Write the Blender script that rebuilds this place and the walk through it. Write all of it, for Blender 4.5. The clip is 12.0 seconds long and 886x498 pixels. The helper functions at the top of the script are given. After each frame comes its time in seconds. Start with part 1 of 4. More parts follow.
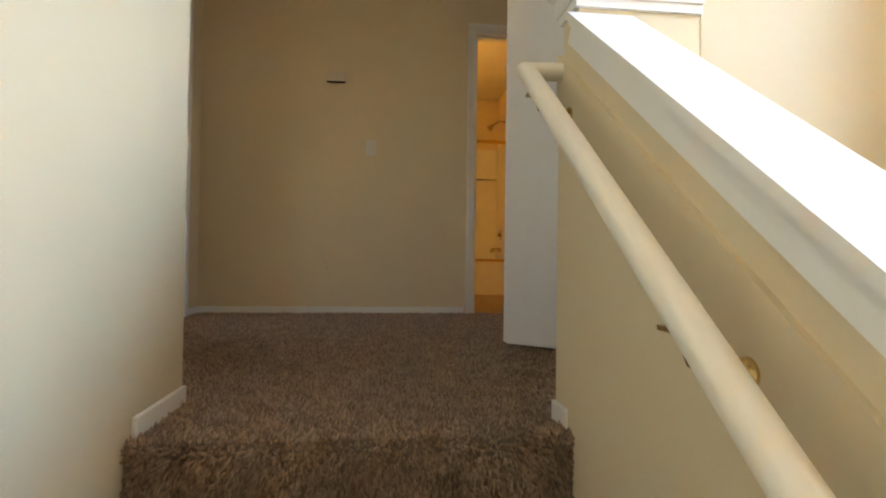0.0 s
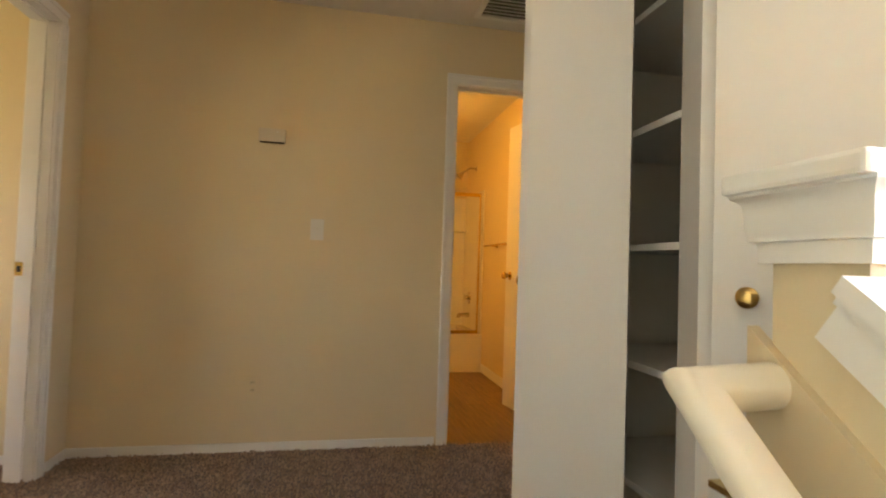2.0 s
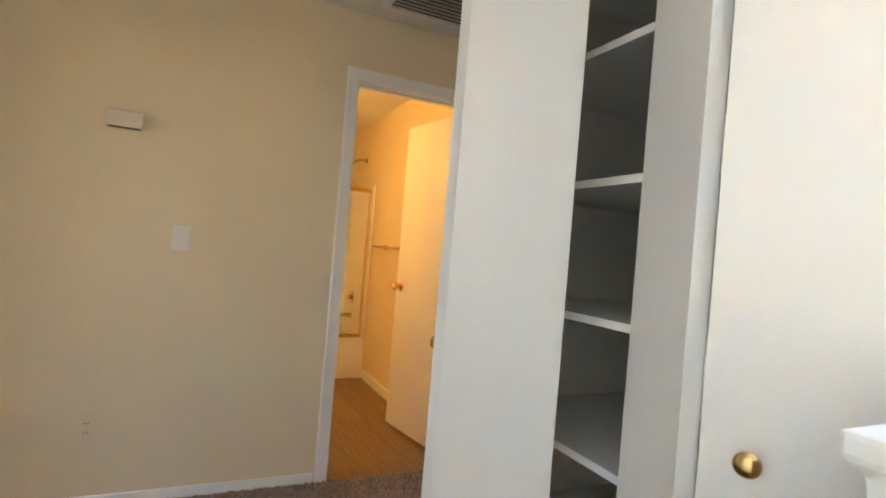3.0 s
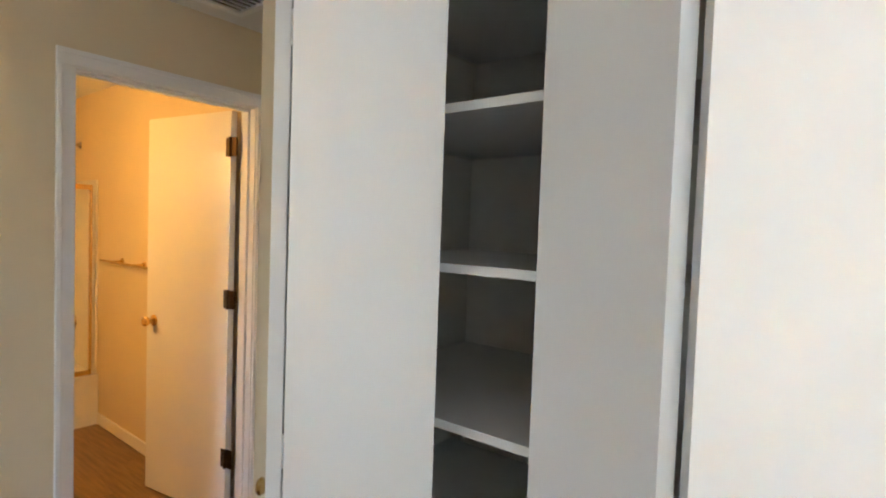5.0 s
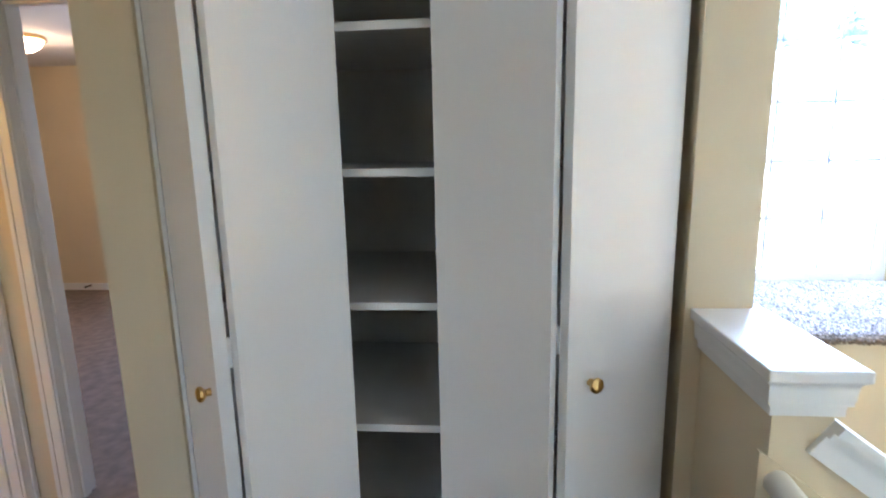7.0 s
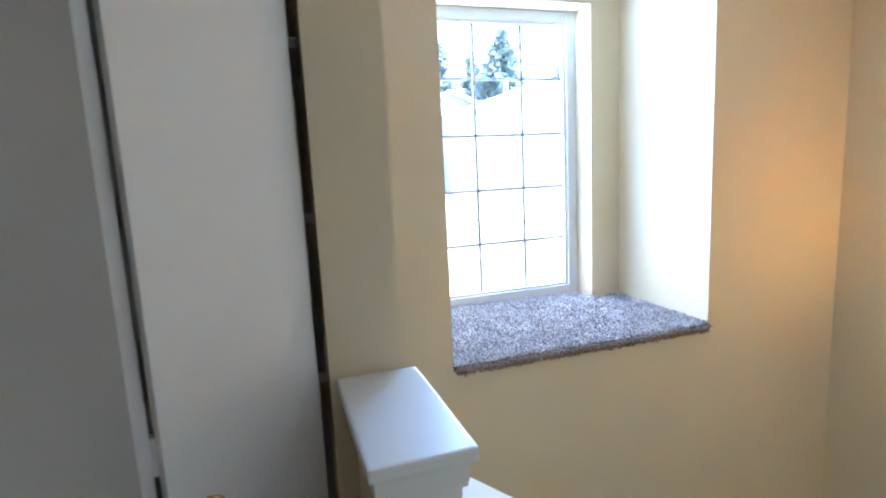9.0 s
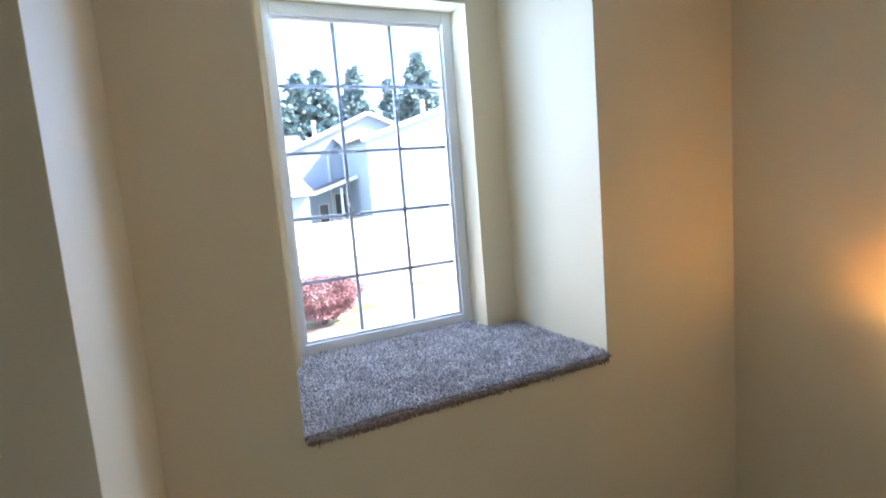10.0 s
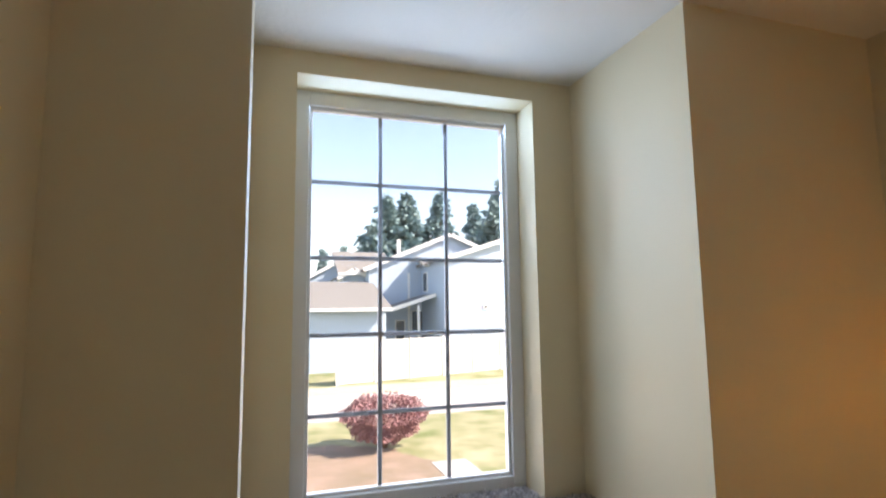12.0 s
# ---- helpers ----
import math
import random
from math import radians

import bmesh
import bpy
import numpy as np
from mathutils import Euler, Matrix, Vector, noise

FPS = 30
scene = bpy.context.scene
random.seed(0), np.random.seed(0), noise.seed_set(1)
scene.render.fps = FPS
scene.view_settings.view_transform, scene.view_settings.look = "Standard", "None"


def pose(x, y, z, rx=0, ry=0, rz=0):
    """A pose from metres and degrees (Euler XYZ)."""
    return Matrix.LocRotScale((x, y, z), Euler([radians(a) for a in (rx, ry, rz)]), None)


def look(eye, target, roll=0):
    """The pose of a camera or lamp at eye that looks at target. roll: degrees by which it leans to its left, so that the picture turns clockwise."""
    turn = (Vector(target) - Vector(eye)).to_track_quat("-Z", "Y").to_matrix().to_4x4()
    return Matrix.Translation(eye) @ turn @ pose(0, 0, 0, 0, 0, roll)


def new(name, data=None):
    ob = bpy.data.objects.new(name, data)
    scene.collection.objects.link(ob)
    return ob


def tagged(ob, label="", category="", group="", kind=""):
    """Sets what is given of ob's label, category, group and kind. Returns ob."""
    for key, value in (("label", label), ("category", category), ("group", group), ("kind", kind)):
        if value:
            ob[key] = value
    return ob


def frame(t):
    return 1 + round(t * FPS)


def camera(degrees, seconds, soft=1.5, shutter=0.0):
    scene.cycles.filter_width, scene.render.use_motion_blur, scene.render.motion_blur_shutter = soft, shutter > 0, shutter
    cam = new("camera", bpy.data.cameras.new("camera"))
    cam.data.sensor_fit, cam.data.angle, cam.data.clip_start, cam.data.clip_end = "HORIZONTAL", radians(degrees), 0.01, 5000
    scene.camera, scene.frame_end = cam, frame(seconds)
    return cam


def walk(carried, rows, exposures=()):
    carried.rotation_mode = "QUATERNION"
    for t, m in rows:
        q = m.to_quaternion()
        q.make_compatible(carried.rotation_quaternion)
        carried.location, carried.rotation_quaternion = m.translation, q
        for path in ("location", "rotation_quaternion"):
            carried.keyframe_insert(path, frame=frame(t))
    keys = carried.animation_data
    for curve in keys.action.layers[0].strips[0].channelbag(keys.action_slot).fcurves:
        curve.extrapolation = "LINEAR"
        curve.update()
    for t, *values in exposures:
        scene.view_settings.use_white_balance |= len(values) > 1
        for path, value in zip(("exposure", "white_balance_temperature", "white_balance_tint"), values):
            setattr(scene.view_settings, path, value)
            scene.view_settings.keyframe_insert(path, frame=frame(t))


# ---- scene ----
# strengths of the lamps in watts, and the exposure along the walk
SKY_W, GROUND_W, BATH_W, BED_W, SCONCE_W, ROOM_W, BEDWIN_W = 8.8, 3.6, 1.2, 0.45, 1.5, 0.58, 2.4
EXPO = [(0.0, 3.80, 7500, 16), (1.0, 3.98, 7300, 17), (1.5, 4.12, 7700, 17), (2.0, 4.28, 8300, 18), (2.6, 4.78, 6450, 17), (4.3, 4.70, 6000, 19), (5.5, 4.62, 5900, 19), (6.5, 4.45, 5750, 18), (7.5, 4.35, 5550, 17), (9.3, 2.9, 5700, 17), (10.5, 2.05, 6200, 18), (11.5, 1.6, 6700, 19), (12.0, 1.42, 7300, 19)]
cam = camera(80.2, 12.0, soft=1.9, shutter=0.2)
PATH = [
    (0, (0.29, -1.196, 0.41), (0.513, 0.791, 0.439), 0.8),
    (0.5, (0.229, -0.929, 0.57), (0.598, 1.035, 0.655), -0.2),
    (1, (0.25, -0.726, 0.716), (0.429, 1.256, 0.914), 0.7),
    (1.5, (0.292, -0.552, 0.873), (0.401, 1.434, 1.081), -0.2),
    (2, (0.292, -0.36, 0.996), (0.69, 1.599, 1.063), 1.9),
    (2.5, (0.291, -0.193, 1.088), (0.847, 1.727, 1.175), 2.5),
    (2.7, (0.281, -0.141, 1.15), (0.945, 1.746, 1.188), 3.4),
    (4.3, (0.203, 0.17, 1.338), (1.618, 1.583, 1.369), 4.3),
    (4.5, (0.225, 0.24, 1.399), (1.694, 1.598, 1.387), 3.5),
    (5, (0.253, 0.294, 1.504), (1.826, 1.526, 1.423), 2.0),
    (5.5, (0.214, 0.353, 1.54), (1.948, 1.346, 1.461), 2.1),
    (6, (0.041, 0.544, 1.543), (1.902, 1.272, 1.448), -0.7),
    (6.5, (-0.116, 0.604, 1.504), (1.823, 1.048, 1.294), -1.1),
    (7, (-0.142, 0.604, 1.473), (1.815, 0.777, 1.097), -1.2),
    (7.5, (-0.177, 0.587, 1.444), (1.775, 0.455, 1.033), -2.3),
    (7.7, (-0.174, 0.574, 1.447), (1.767, 0.303, 1.049), -2.4),
    (9.3, (0.12, 0.113, 1.51), (1.95, -0.621, 1.173), -3.9),
    (9.5, (0.17, 0.029, 1.496), (1.941, -0.82, 1.118), -4.6),
    (10, (0.292, -0.125, 1.481), (2.077, -0.993, 1.235), -4.6),
    (10.5, (0.471, -0.233, 1.435), (2.231, -1.165, 1.255), -4.1),
    (11, (0.628, -0.391, 1.412), (2.468, -1.174, 1.356), -3.1),
    (11.5, (0.703, -0.435, 1.419), (2.587, -1.103, 1.36), -0.6),
    (12, (0.673, -0.431, 1.465), (2.562, -1.047, 1.692), -0.7),
]
walk(cam, [(t, look(eye, target, roll)) for t, eye, target, roll in PATH],
     exposures=EXPO)

# ---------- world, sun and lamps ----------
world = bpy.data.worlds.new("world")
scene.world = world
world.use_nodes = True
wn = world.node_tree.nodes
sky = wn.new("ShaderNodeTexSky")
sky.sky_type = "NISHITA"
sky.sun_disc = False
SUN_FROM = Vector((-0.52, -1.0, 0.95)).normalized()
sky.sun_elevation = math.asin(SUN_FROM.z)
sky.sun_rotation = math.atan2(SUN_FROM.x, SUN_FROM.y)
wn["Background"].inputs["Strength"].default_value = 0.15
world.node_tree.links.new(sky.outputs[0], wn["Background"].inputs["Color"])


def lamp(name, kind, at, energy, color, size=0.1, target=None, size_y=None):
    data = bpy.data.lights.new(name, kind)
    data.energy, data.color = energy, color
    if kind == "SUN":
        data.angle = radians(size)
    elif kind == "AREA":
        data.size = size
        if size_y:
            data.shape, data.size_y = "RECTANGLE", size_y
    else:
        data.shadow_soft_size = size
    ob = new(name, data)
    ob.matrix_world = look(at, target or (at[0], at[1], at[2] - 1))
    return ob


WARM = (1.0, 0.55, 0.13)
lamp("sun", "SUN", (0, 0, 20), 4.0, (1.0, 0.95, 0.86), 0.5, Vector((0, 0, 20)) - SUN_FROM)
lamp("window_sky_light", "AREA", (2.84, -0.963, 1.93), SKY_W, (0.37, 0.63, 1.0), 0.84, (0.2, -0.97, 0.55), 0.8)
lamp("window_ground_light", "AREA", (2.84, -0.963, 1.10), GROUND_W, (0.66, 0.78, 1.0), 0.84, (0.2, -0.97, 1.75), 0.8)
lamp("vanity_bulb_light", "POINT", (0.42, 3.55, 1.86), BATH_W, (1.0, 0.56, 0.105), 0.12)
lamp("bedroom_dome_light", "POINT", (3.85, 4.18, 2.12), BED_W, (1.0, 0.70, 0.42), 0.10)
lamp("sconce_bulb_light", "POINT", (1.06, -2.295, 0.822), SCONCE_W, WARM, 0.03)
# two added fill lamps, aimed through the doorway at far wall and closet doors
for wy, warm in ((0.95, (1.0, 0.80, 0.46)), (2.95, (1.0, 0.91, 0.76))):
    lamp("side_room_fill", "AREA", (-4.14, wy, 1.45), ROOM_W, warm, 1.0, (0.0, wy, 1.30), 1.2)
lamp("bedroom_daylight", "AREA", (5.26, 2.4, 1.5), BEDWIN_W, (0.60, 0.72, 1.0), 1.2, (0, 2.4, 1.0), 1.2)


# ---------- materials ----------
def material(name, color, rough=0.6, metal=0.0, spread=0.06, scale=8.0, bump=0.1, bump_scale=60.0, bump_dist=0.002,
             color2=None, stretch=(1, 1, 1), vary=0.0, coat=0.0):
    m = bpy.data.materials.new(name)
    m.use_nodes = True
    nt = m.node_tree
    n, k = nt.nodes, nt.links
    b = n["Principled BSDF"]
    b.inputs["Roughness"].default_value = rough
    b.inputs["Metallic"].default_value = metal
    b.inputs["Coat Weight"].default_value = coat
    tc = n.new("ShaderNodeTexCoord")
    mp = n.new("ShaderNodeMapping")
    mp.inputs["Scale"].default_value = stretch
    k.new(tc.outputs["Object"], mp.inputs["Vector"])
    big = n.new("ShaderNodeTexNoise")
    big.inputs["Scale"].default_value = scale
    big.inputs["Detail"].default_value = 5
    k.new(mp.outputs[0], big.inputs["Vector"])
    ramp = n.new("ShaderNodeValToRGB")
    c2 = color2 or tuple(c * (1 - spread * 2) for c in color)
    ramp.color_ramp.elements[0].position, ramp.color_ramp.elements[1].position = 0.3, 0.7
    ramp.color_ramp.elements[0].color = (*c2, 1)
    ramp.color_ramp.elements[1].color = (*color, 1)
    k.new(big.outputs[0], ramp.inputs[0])
    out = ramp.outputs[0]
    if vary:
        info = n.new("ShaderNodeObjectInfo")
        hsv = n.new("ShaderNodeHueSaturation")
        mr = n.new("ShaderNodeMapRange")
        mr.inputs["To Min"].default_value, mr.inputs["To Max"].default_value = 1 - vary, 1 + vary
        k.new(info.outputs["Random"], mr.inputs[0])
        k.new(mr.outputs[0], hsv.inputs["Value"])
        k.new(out, hsv.inputs["Color"])
        out = hsv.outputs[0]
    k.new(out, b.inputs["Base Color"])
    if bump:
        fine = n.new("ShaderNodeTexNoise")
        fine.inputs["Scale"].default_value = bump_scale
        fine.inputs["Detail"].default_value = 4
        k.new(mp.outputs[0], fine.inputs["Vector"])
        bp = n.new("ShaderNodeBump")
        bp.inputs["Strength"].default_value = bump
        bp.inputs["Distance"].default_value = bump_dist
        k.new(fine.outputs[0], bp.inputs["Height"])
        k.new(bp.outputs[0], b.inputs["Normal"])
    return m


def by_island(m, spread):
    """Varies a material's colour from loose piece to loose piece."""
    n, k = m.node_tree.nodes, m.node_tree.links
    b = n["Principled BSDF"]
    src = b.inputs["Base Color"].links[0].from_socket
    geo = n.new("ShaderNodeNewGeometry")
    mr = n.new("ShaderNodeMapRange")
    mr.inputs["To Min"].default_value, mr.inputs["To Max"].default_value = 1 - spread, 1 + spread
    hsv = n.new("ShaderNodeHueSaturation")
    k.new(geo.outputs["Random Per Island"], mr.inputs[0])
    k.new(mr.outputs[0], hsv.inputs["Value"])
    k.new(src, hsv.inputs["Color"])
    k.new(hsv.outputs[0], b.inputs["Base Color"])
    return m


def glass(name, rough=0.0, tint=(1, 1, 1)):
    m = bpy.data.materials.new(name)
    m.use_nodes = True
    nt = m.node_tree
    nt.nodes.clear()
    out = nt.nodes.new("ShaderNodeOutputMaterial")
    mix = nt.nodes.new("ShaderNodeMixShader")
    tr = nt.nodes.new("ShaderNodeBsdfTransparent")
    tr.inputs[0].default_value = (*tint, 1)
    gl = nt.nodes.new("ShaderNodeBsdfGlossy")
    gl.inputs["Roughness"].default_value = rough
    fr = nt.nodes.new("ShaderNodeFresnel")
    fr.inputs[0].default_value = 1.45
    nt.links.new(fr.outputs[0], mix.inputs[0])
    nt.links.new(tr.outputs[0], mix.inputs[1])
    nt.links.new(gl.outputs[0], mix.inputs[2])
    nt.links.new(mix.outputs[0], out.inputs[0])
    return m


def glow(name, color, strength):
    m = bpy.data.materials.new(name)
    m.use_nodes = True
    b = m.node_tree.nodes["Principled BSDF"]
    b.inputs["Base Color"].default_value = (*color, 1)
    b.inputs["Emission Color"].default_value = (*color, 1)
    b.inputs["Emission Strength"].default_value = strength
    return m


PAINT = material("wall_paint", (0.71, 0.595, 0.40), 0.6, spread=0.02, scale=2.5, bump=0.18, bump_scale=90, bump_dist=0.0015)
CEIL = material("ceiling_paint", (0.76, 0.73, 0.68), 0.85, spread=0.03, scale=3, bump=0.5, bump_scale=45, bump_dist=0.004)
TRIM = material("trim_paint", (0.80, 0.79, 0.76), 0.34, spread=0.012, scale=5, bump=0.05, bump_scale=40)
DOORPAINT = material("door_paint", (0.80, 0.785, 0.76), 0.27, spread=0.012, scale=3, bump=0.06, bump_scale=30)
DARKPAINT = material("closet_paint", (0.74, 0.71, 0.64), 0.7, spread=0.02, scale=4, bump=0.1)
SHELF = material("shelf_paint", (0.78, 0.76, 0.72), 0.45, spread=0.02, scale=5, bump=0.05)
RAILPAINT = material("rail_paint", (0.82, 0.77, 0.66), 0.38, spread=0.02, scale=9, bump=0.06)
PLATE = material("plate_plastic", (0.70, 0.68, 0.63), 0.35, spread=0.01, bump=0)
IVORY = material("ivory_plastic", (0.66, 0.58, 0.47), 0.4, spread=0.02, bump=0)
BRASS = material("brass", (0.72, 0.50, 0.20), 0.22, 1.0, spread=0.08, scale=30, bump=0.05)
DARKBRASS = material("aged_brass", (0.07, 0.042, 0.02), 0.5, 1.0, spread=0.2, scale=30, bump=0.1)
CHROME = material("chrome", (0.62, 0.58, 0.52), 0.15, 1.0, spread=0.05, bump=0)
GREY = material("vent_backing", (0.17, 0.15, 0.12), 0.8, spread=0.1, bump=0)
DARK = material("dark_gap", (0.03, 0.03, 0.03), 0.8, spread=0.1, bump=0)
CARPET = material("carpet", (0.26, 0.21, 0.18), 0.95, scale=14, color2=(0.17, 0.135, 0.115), bump=0.6, bump_scale=260, bump_dist=0.006)
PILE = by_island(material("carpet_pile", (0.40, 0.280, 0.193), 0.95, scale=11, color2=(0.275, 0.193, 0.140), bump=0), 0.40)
# the floor carpet again, paled and greyed to paint in the window's sky light
SEATPILE = by_island(material("skylit_seat_pile", (0.56, 0.50, 0.48), 0.95, scale=11, color2=(0.36, 0.31, 0.29), bump=0), 0.45)
VINYL = material("window_vinyl", (0.72, 0.71, 0.69), 0.35, spread=0.01, bump=0)
MUNTIN = material("muntin_bar", (0.27, 0.285, 0.30), 0.4, spread=0.02, bump=0)
PLANK = material("vinyl_plank", (0.28, 0.17, 0.08), 0.4, scale=5, color2=(0.15, 0.085, 0.038), stretch=(9, 0.8, 1), bump=0.1, vary=0.16)
TUB = material("tub_acrylic", (0.82, 0.79, 0.72), 0.18, spread=0.02, bump=0)
GLASS = glass("window_glass")
OBSCURE = glass("shower_glass", 0.15, (0.86, 0.88, 0.86))
SHADE = glow("lit_glass_shade", (1.0, 0.62, 0.30), 1.4)


# ---------- mesh helpers ----------
def box(bm, x0, x1, y0, y1, z0, z1, m=None):
    r = bmesh.ops.create_cube(bm, size=1.0)
    t = Matrix.Translation(((x0 + x1) / 2, (y0 + y1) / 2, (z0 + z1) / 2)) @ Matrix.Diagonal((abs(x1 - x0), abs(y1 - y0), abs(z1 - z0), 1))
    bmesh.ops.transform(bm, matrix=(m @ t) if m else t, verts=r["verts"])
    return r["verts"]


def cyl(bm, p0, p1, r0, r1=None, seg=16):
    p0, p1 = Vector(p0), Vector(p1)
    d = p1 - p0
    m = Matrix.Translation((p0 + p1) / 2) @ d.to_track_quat("Z", "Y").to_matrix().to_4x4()
    return bmesh.ops.create_cone(bm, cap_ends=True, segments=seg, radius1=r0, radius2=r0 if r1 is None else r1, depth=d.length, matrix=m)["verts"]


def lathe(bm, profile, m=None, seg=24):
    """profile: (radius, height) pairs, turned round z."""
    rings = []
    for r, h in profile:
        rings.append([bm.verts.new((r * math.cos(2 * math.pi * i / seg), r * math.sin(2 * math.pi * i / seg), h)) for i in range(seg)])
    for a, b in zip(rings, rings[1:]):
        for i in range(seg):
            bm.faces.new((a[i], a[(i + 1) % seg], b[(i + 1) % seg], b[i]))
    bm.faces.new(rings[0][::-1])
    bm.faces.new(rings[-1])
    if m:
        bmesh.ops.transform(bm, matrix=m, verts=[v for ring in rings for v in ring])


def extrude(bm, profile, m0, m1):
    """A solid between the same outline at two poses; the outline lies in the local xz plane."""
    a = [bm.verts.new(m0 @ Vector((x, 0, z))) for x, z in profile]
    b = [bm.verts.new(m1 @ Vector((x, 0, z))) for x, z in profile]
    n = len(a)
    for i in range(n):
        bm.faces.new((a[i], a[(i + 1) % n], b[(i + 1) % n], b[i]))
    bm.faces.new(a[::-1])
    bm.faces.new(b)


def finish(name, bm, mat_, bevel=0.0, smooth=False):
    if bevel:
        edges = [e for e in bm.edges if len(e.link_faces) == 2 and e.calc_face_angle(0) > 0.6]
        bmesh.ops.bevel(bm, geom=edges, offset=bevel, segments=2, affect="EDGES", profile=0.6)
    bmesh.ops.recalc_face_normals(bm, faces=bm.faces)
    for e in bm.edges:
        if len(e.link_faces) == 2 and e.calc_face_angle(0) > 0.7:
            e.smooth = False
    me = bpy.data.meshes.new(name)
    bm.to_mesh(me)
    bm.free()
    me.materials.append(mat_)
    if smooth:
        for p in me.polygons:
            p.use_smooth = True
    return me


def part(name, bm, mat_, parent=None, label="", bevel=0.0, smooth=False):
    ob = new(name, finish(name, bm, mat_, bevel, smooth))
    if parent:
        ob.parent = parent
        ob.matrix_parent_inverse = Matrix.Identity(4)
    if label:
        ob["label"] = label
    return ob


def boxes(name, mat_, rows, parent=None, label="", bevel=0.0):
    bm = bmesh.new()
    for r in rows:
        box(bm, *r)
    return part(name, bm, mat_, parent, label, bevel)


def thing(name, label, category, group="", at=(0, 0, 0)):
    ob = new(name)
    ob.empty_display_size = 0.05
    ob.location = at
    return tagged(ob, label, category, group)


def setting(ob, label, category="structure"):
    return tagged(ob, label, category, kind="structure")


# ---------- plan ----------
CEILZ = 2.39
LOW = -2.75
STAIR_L, STAIR_R = -0.251, 0.745
NOSE = 0.02
RISE, TREAD = 0.19, 0.256
LEFT = -0.965
FAR = 2.55
CLOSET = 1.055
WINWALL = 1.88
BACK = -2.40
SLOPE = 0.743
MIDZ = -6 * RISE
MIDY = NOSE - 6 * TREAD + 0.02

# walls
setting(boxes("wall_stair_left", PAINT, [(STAIR_L - 0.12, STAIR_L, BACK, 0.315, LOW, CEILZ)]),
        "cream painted wall beside the carpeted stairs", "wall")
setting(boxes("wall_landing_south", PAINT, [(LEFT - 0.115, STAIR_L - 0.12, 0.195, 0.315, -0.3, CEILZ)]), "cream painted wall of the landing", "wall")
DL0, DL1, DH = 1.525, 2.265, 2.035
setting(boxes("wall_left", PAINT, [(LEFT - 0.115, LEFT, 0.315, DL0 - 0.018, -0.3, CEILZ), (LEFT - 0.115, LEFT, DL1 + 0.018, FAR, -0.3, CEILZ),
                                   (LEFT - 0.115, LEFT, DL0 - 0.018, DL1 + 0.018, DH + 0.018, CEILZ)]), "cream painted wall with a doorway", "wall")
BX0, BX1 = 0.940, 1.665
END = 1.735
setting(boxes("wall_far", PAINT, [(LEFT - 0.115, BX0 - 0.018, FAR, FAR + 0.12, -0.3, CEILZ), (BX1 + 0.018, END + 0.12, FAR, FAR + 0.12, -0.3, CEILZ),
                                  (BX0 - 0.018, BX1 + 0.018, FAR, FAR + 0.12, DH + 0.018, CEILZ)]), "cream painted landing wall with a switch and door chime", "wall")
EY0, EY1 = 1.64, 2.38
setting(boxes("wall_corridor_end", PAINT, [(END, END + 0.12, EY1 + 0.018, FAR, -0.3, CEILZ), (END, END + 0.12, 1.55, EY0 - 0.018, -0.3, CEILZ),
                                           (END, END + 0.12, EY0 - 0.018, EY1 + 0.018, DH + 0.018, CEILZ)]), "painted wall with the bedroom doorway", "wall")
CY0, CY1, CH = 0.158, 1.400, 2.06
setting(boxes("wall_closet", PAINT, [(CLOSET, CLOSET + 0.10, 0.01, CY0, -0.3, CEILZ), (CLOSET, CLOSET + 0.10, CY1, 1.55, -0.3, CEILZ),
                                     (CLOSET, CLOSET + 0.10, CY0, CY1, CH, CEILZ)]), "cream painted wall framing the linen closet", "wall")
for nm, row in (("wall_closet_north", (CLOSET + 0.10, WINWALL, 1.43, 1.55, -0.3, CEILZ)), ("wall_closet_back", (1.86, 1.98, 0.13, 1.43, -0.3, CEILZ)),
                ("wall_closet_south", (CLOSET + 0.10, WINWALL, 0.01, 0.13, LOW, CEILZ))):
    setting(boxes(nm, DARKPAINT if nm != "wall_closet_south" else PAINT, [row]), "painted wall of the linen closet", "wall")
AY0, AY1, SILL = -1.603, -0.374, 0.748
ABK = 2.525
setting(boxes("wall_window", PAINT, [(WINWALL, WINWALL + 0.12, AY1, 0.13, LOW, CEILZ), (WINWALL, WINWALL + 0.12, BACK - 0.12, AY0, LOW, CEILZ),
                                     (WINWALL, WINWALL + 0.12, AY0, AY1, LOW, SILL - 0.02)]), "cream stairwell wall with a deep window alcove", "wall")
WY0, WY1, WZ0, WZ1 = -1.425, -0.500, 0.745, 2.305
for nm, row in (("wall_alcove_north", (WINWALL + 0.12, 2.78, AY1 + 0.022, AY1 + 0.142, 0.5, CEILZ)), ("wall_alcove_south", (WINWALL + 0.12, 2.78, AY0 - 0.12, AY0, 0.5, CEILZ))):
    setting(boxes(nm, PAINT, [row]), "cream painted side of the window alcove", "wall")
setting(boxes("wall_alcove", PAINT, [(ABK, 2.78, AY0, WY0, SILL - 0.02, CEILZ), (ABK, 2.78, WY1, AY1 + 0.022, SILL - 0.02, CEILZ),
                                     (ABK, 2.78, WY0, WY1, WZ1, CEILZ)]), "cream painted wall round the window", "wall")
setting(boxes("alcove_base", PAINT, [(WINWALL + 0.12, 2.78, AY0, AY1 + 0.022, 0.5, SILL - 0.02)]), "painted base under the window seat", "wall")
setting(boxes("wall_stair_back", PAINT, [(STAIR_L - 0.12, WINWALL, BACK - 0.12, BACK, LOW, CEILZ)]), "cream stairwell wall lit by a sconce", "wall")
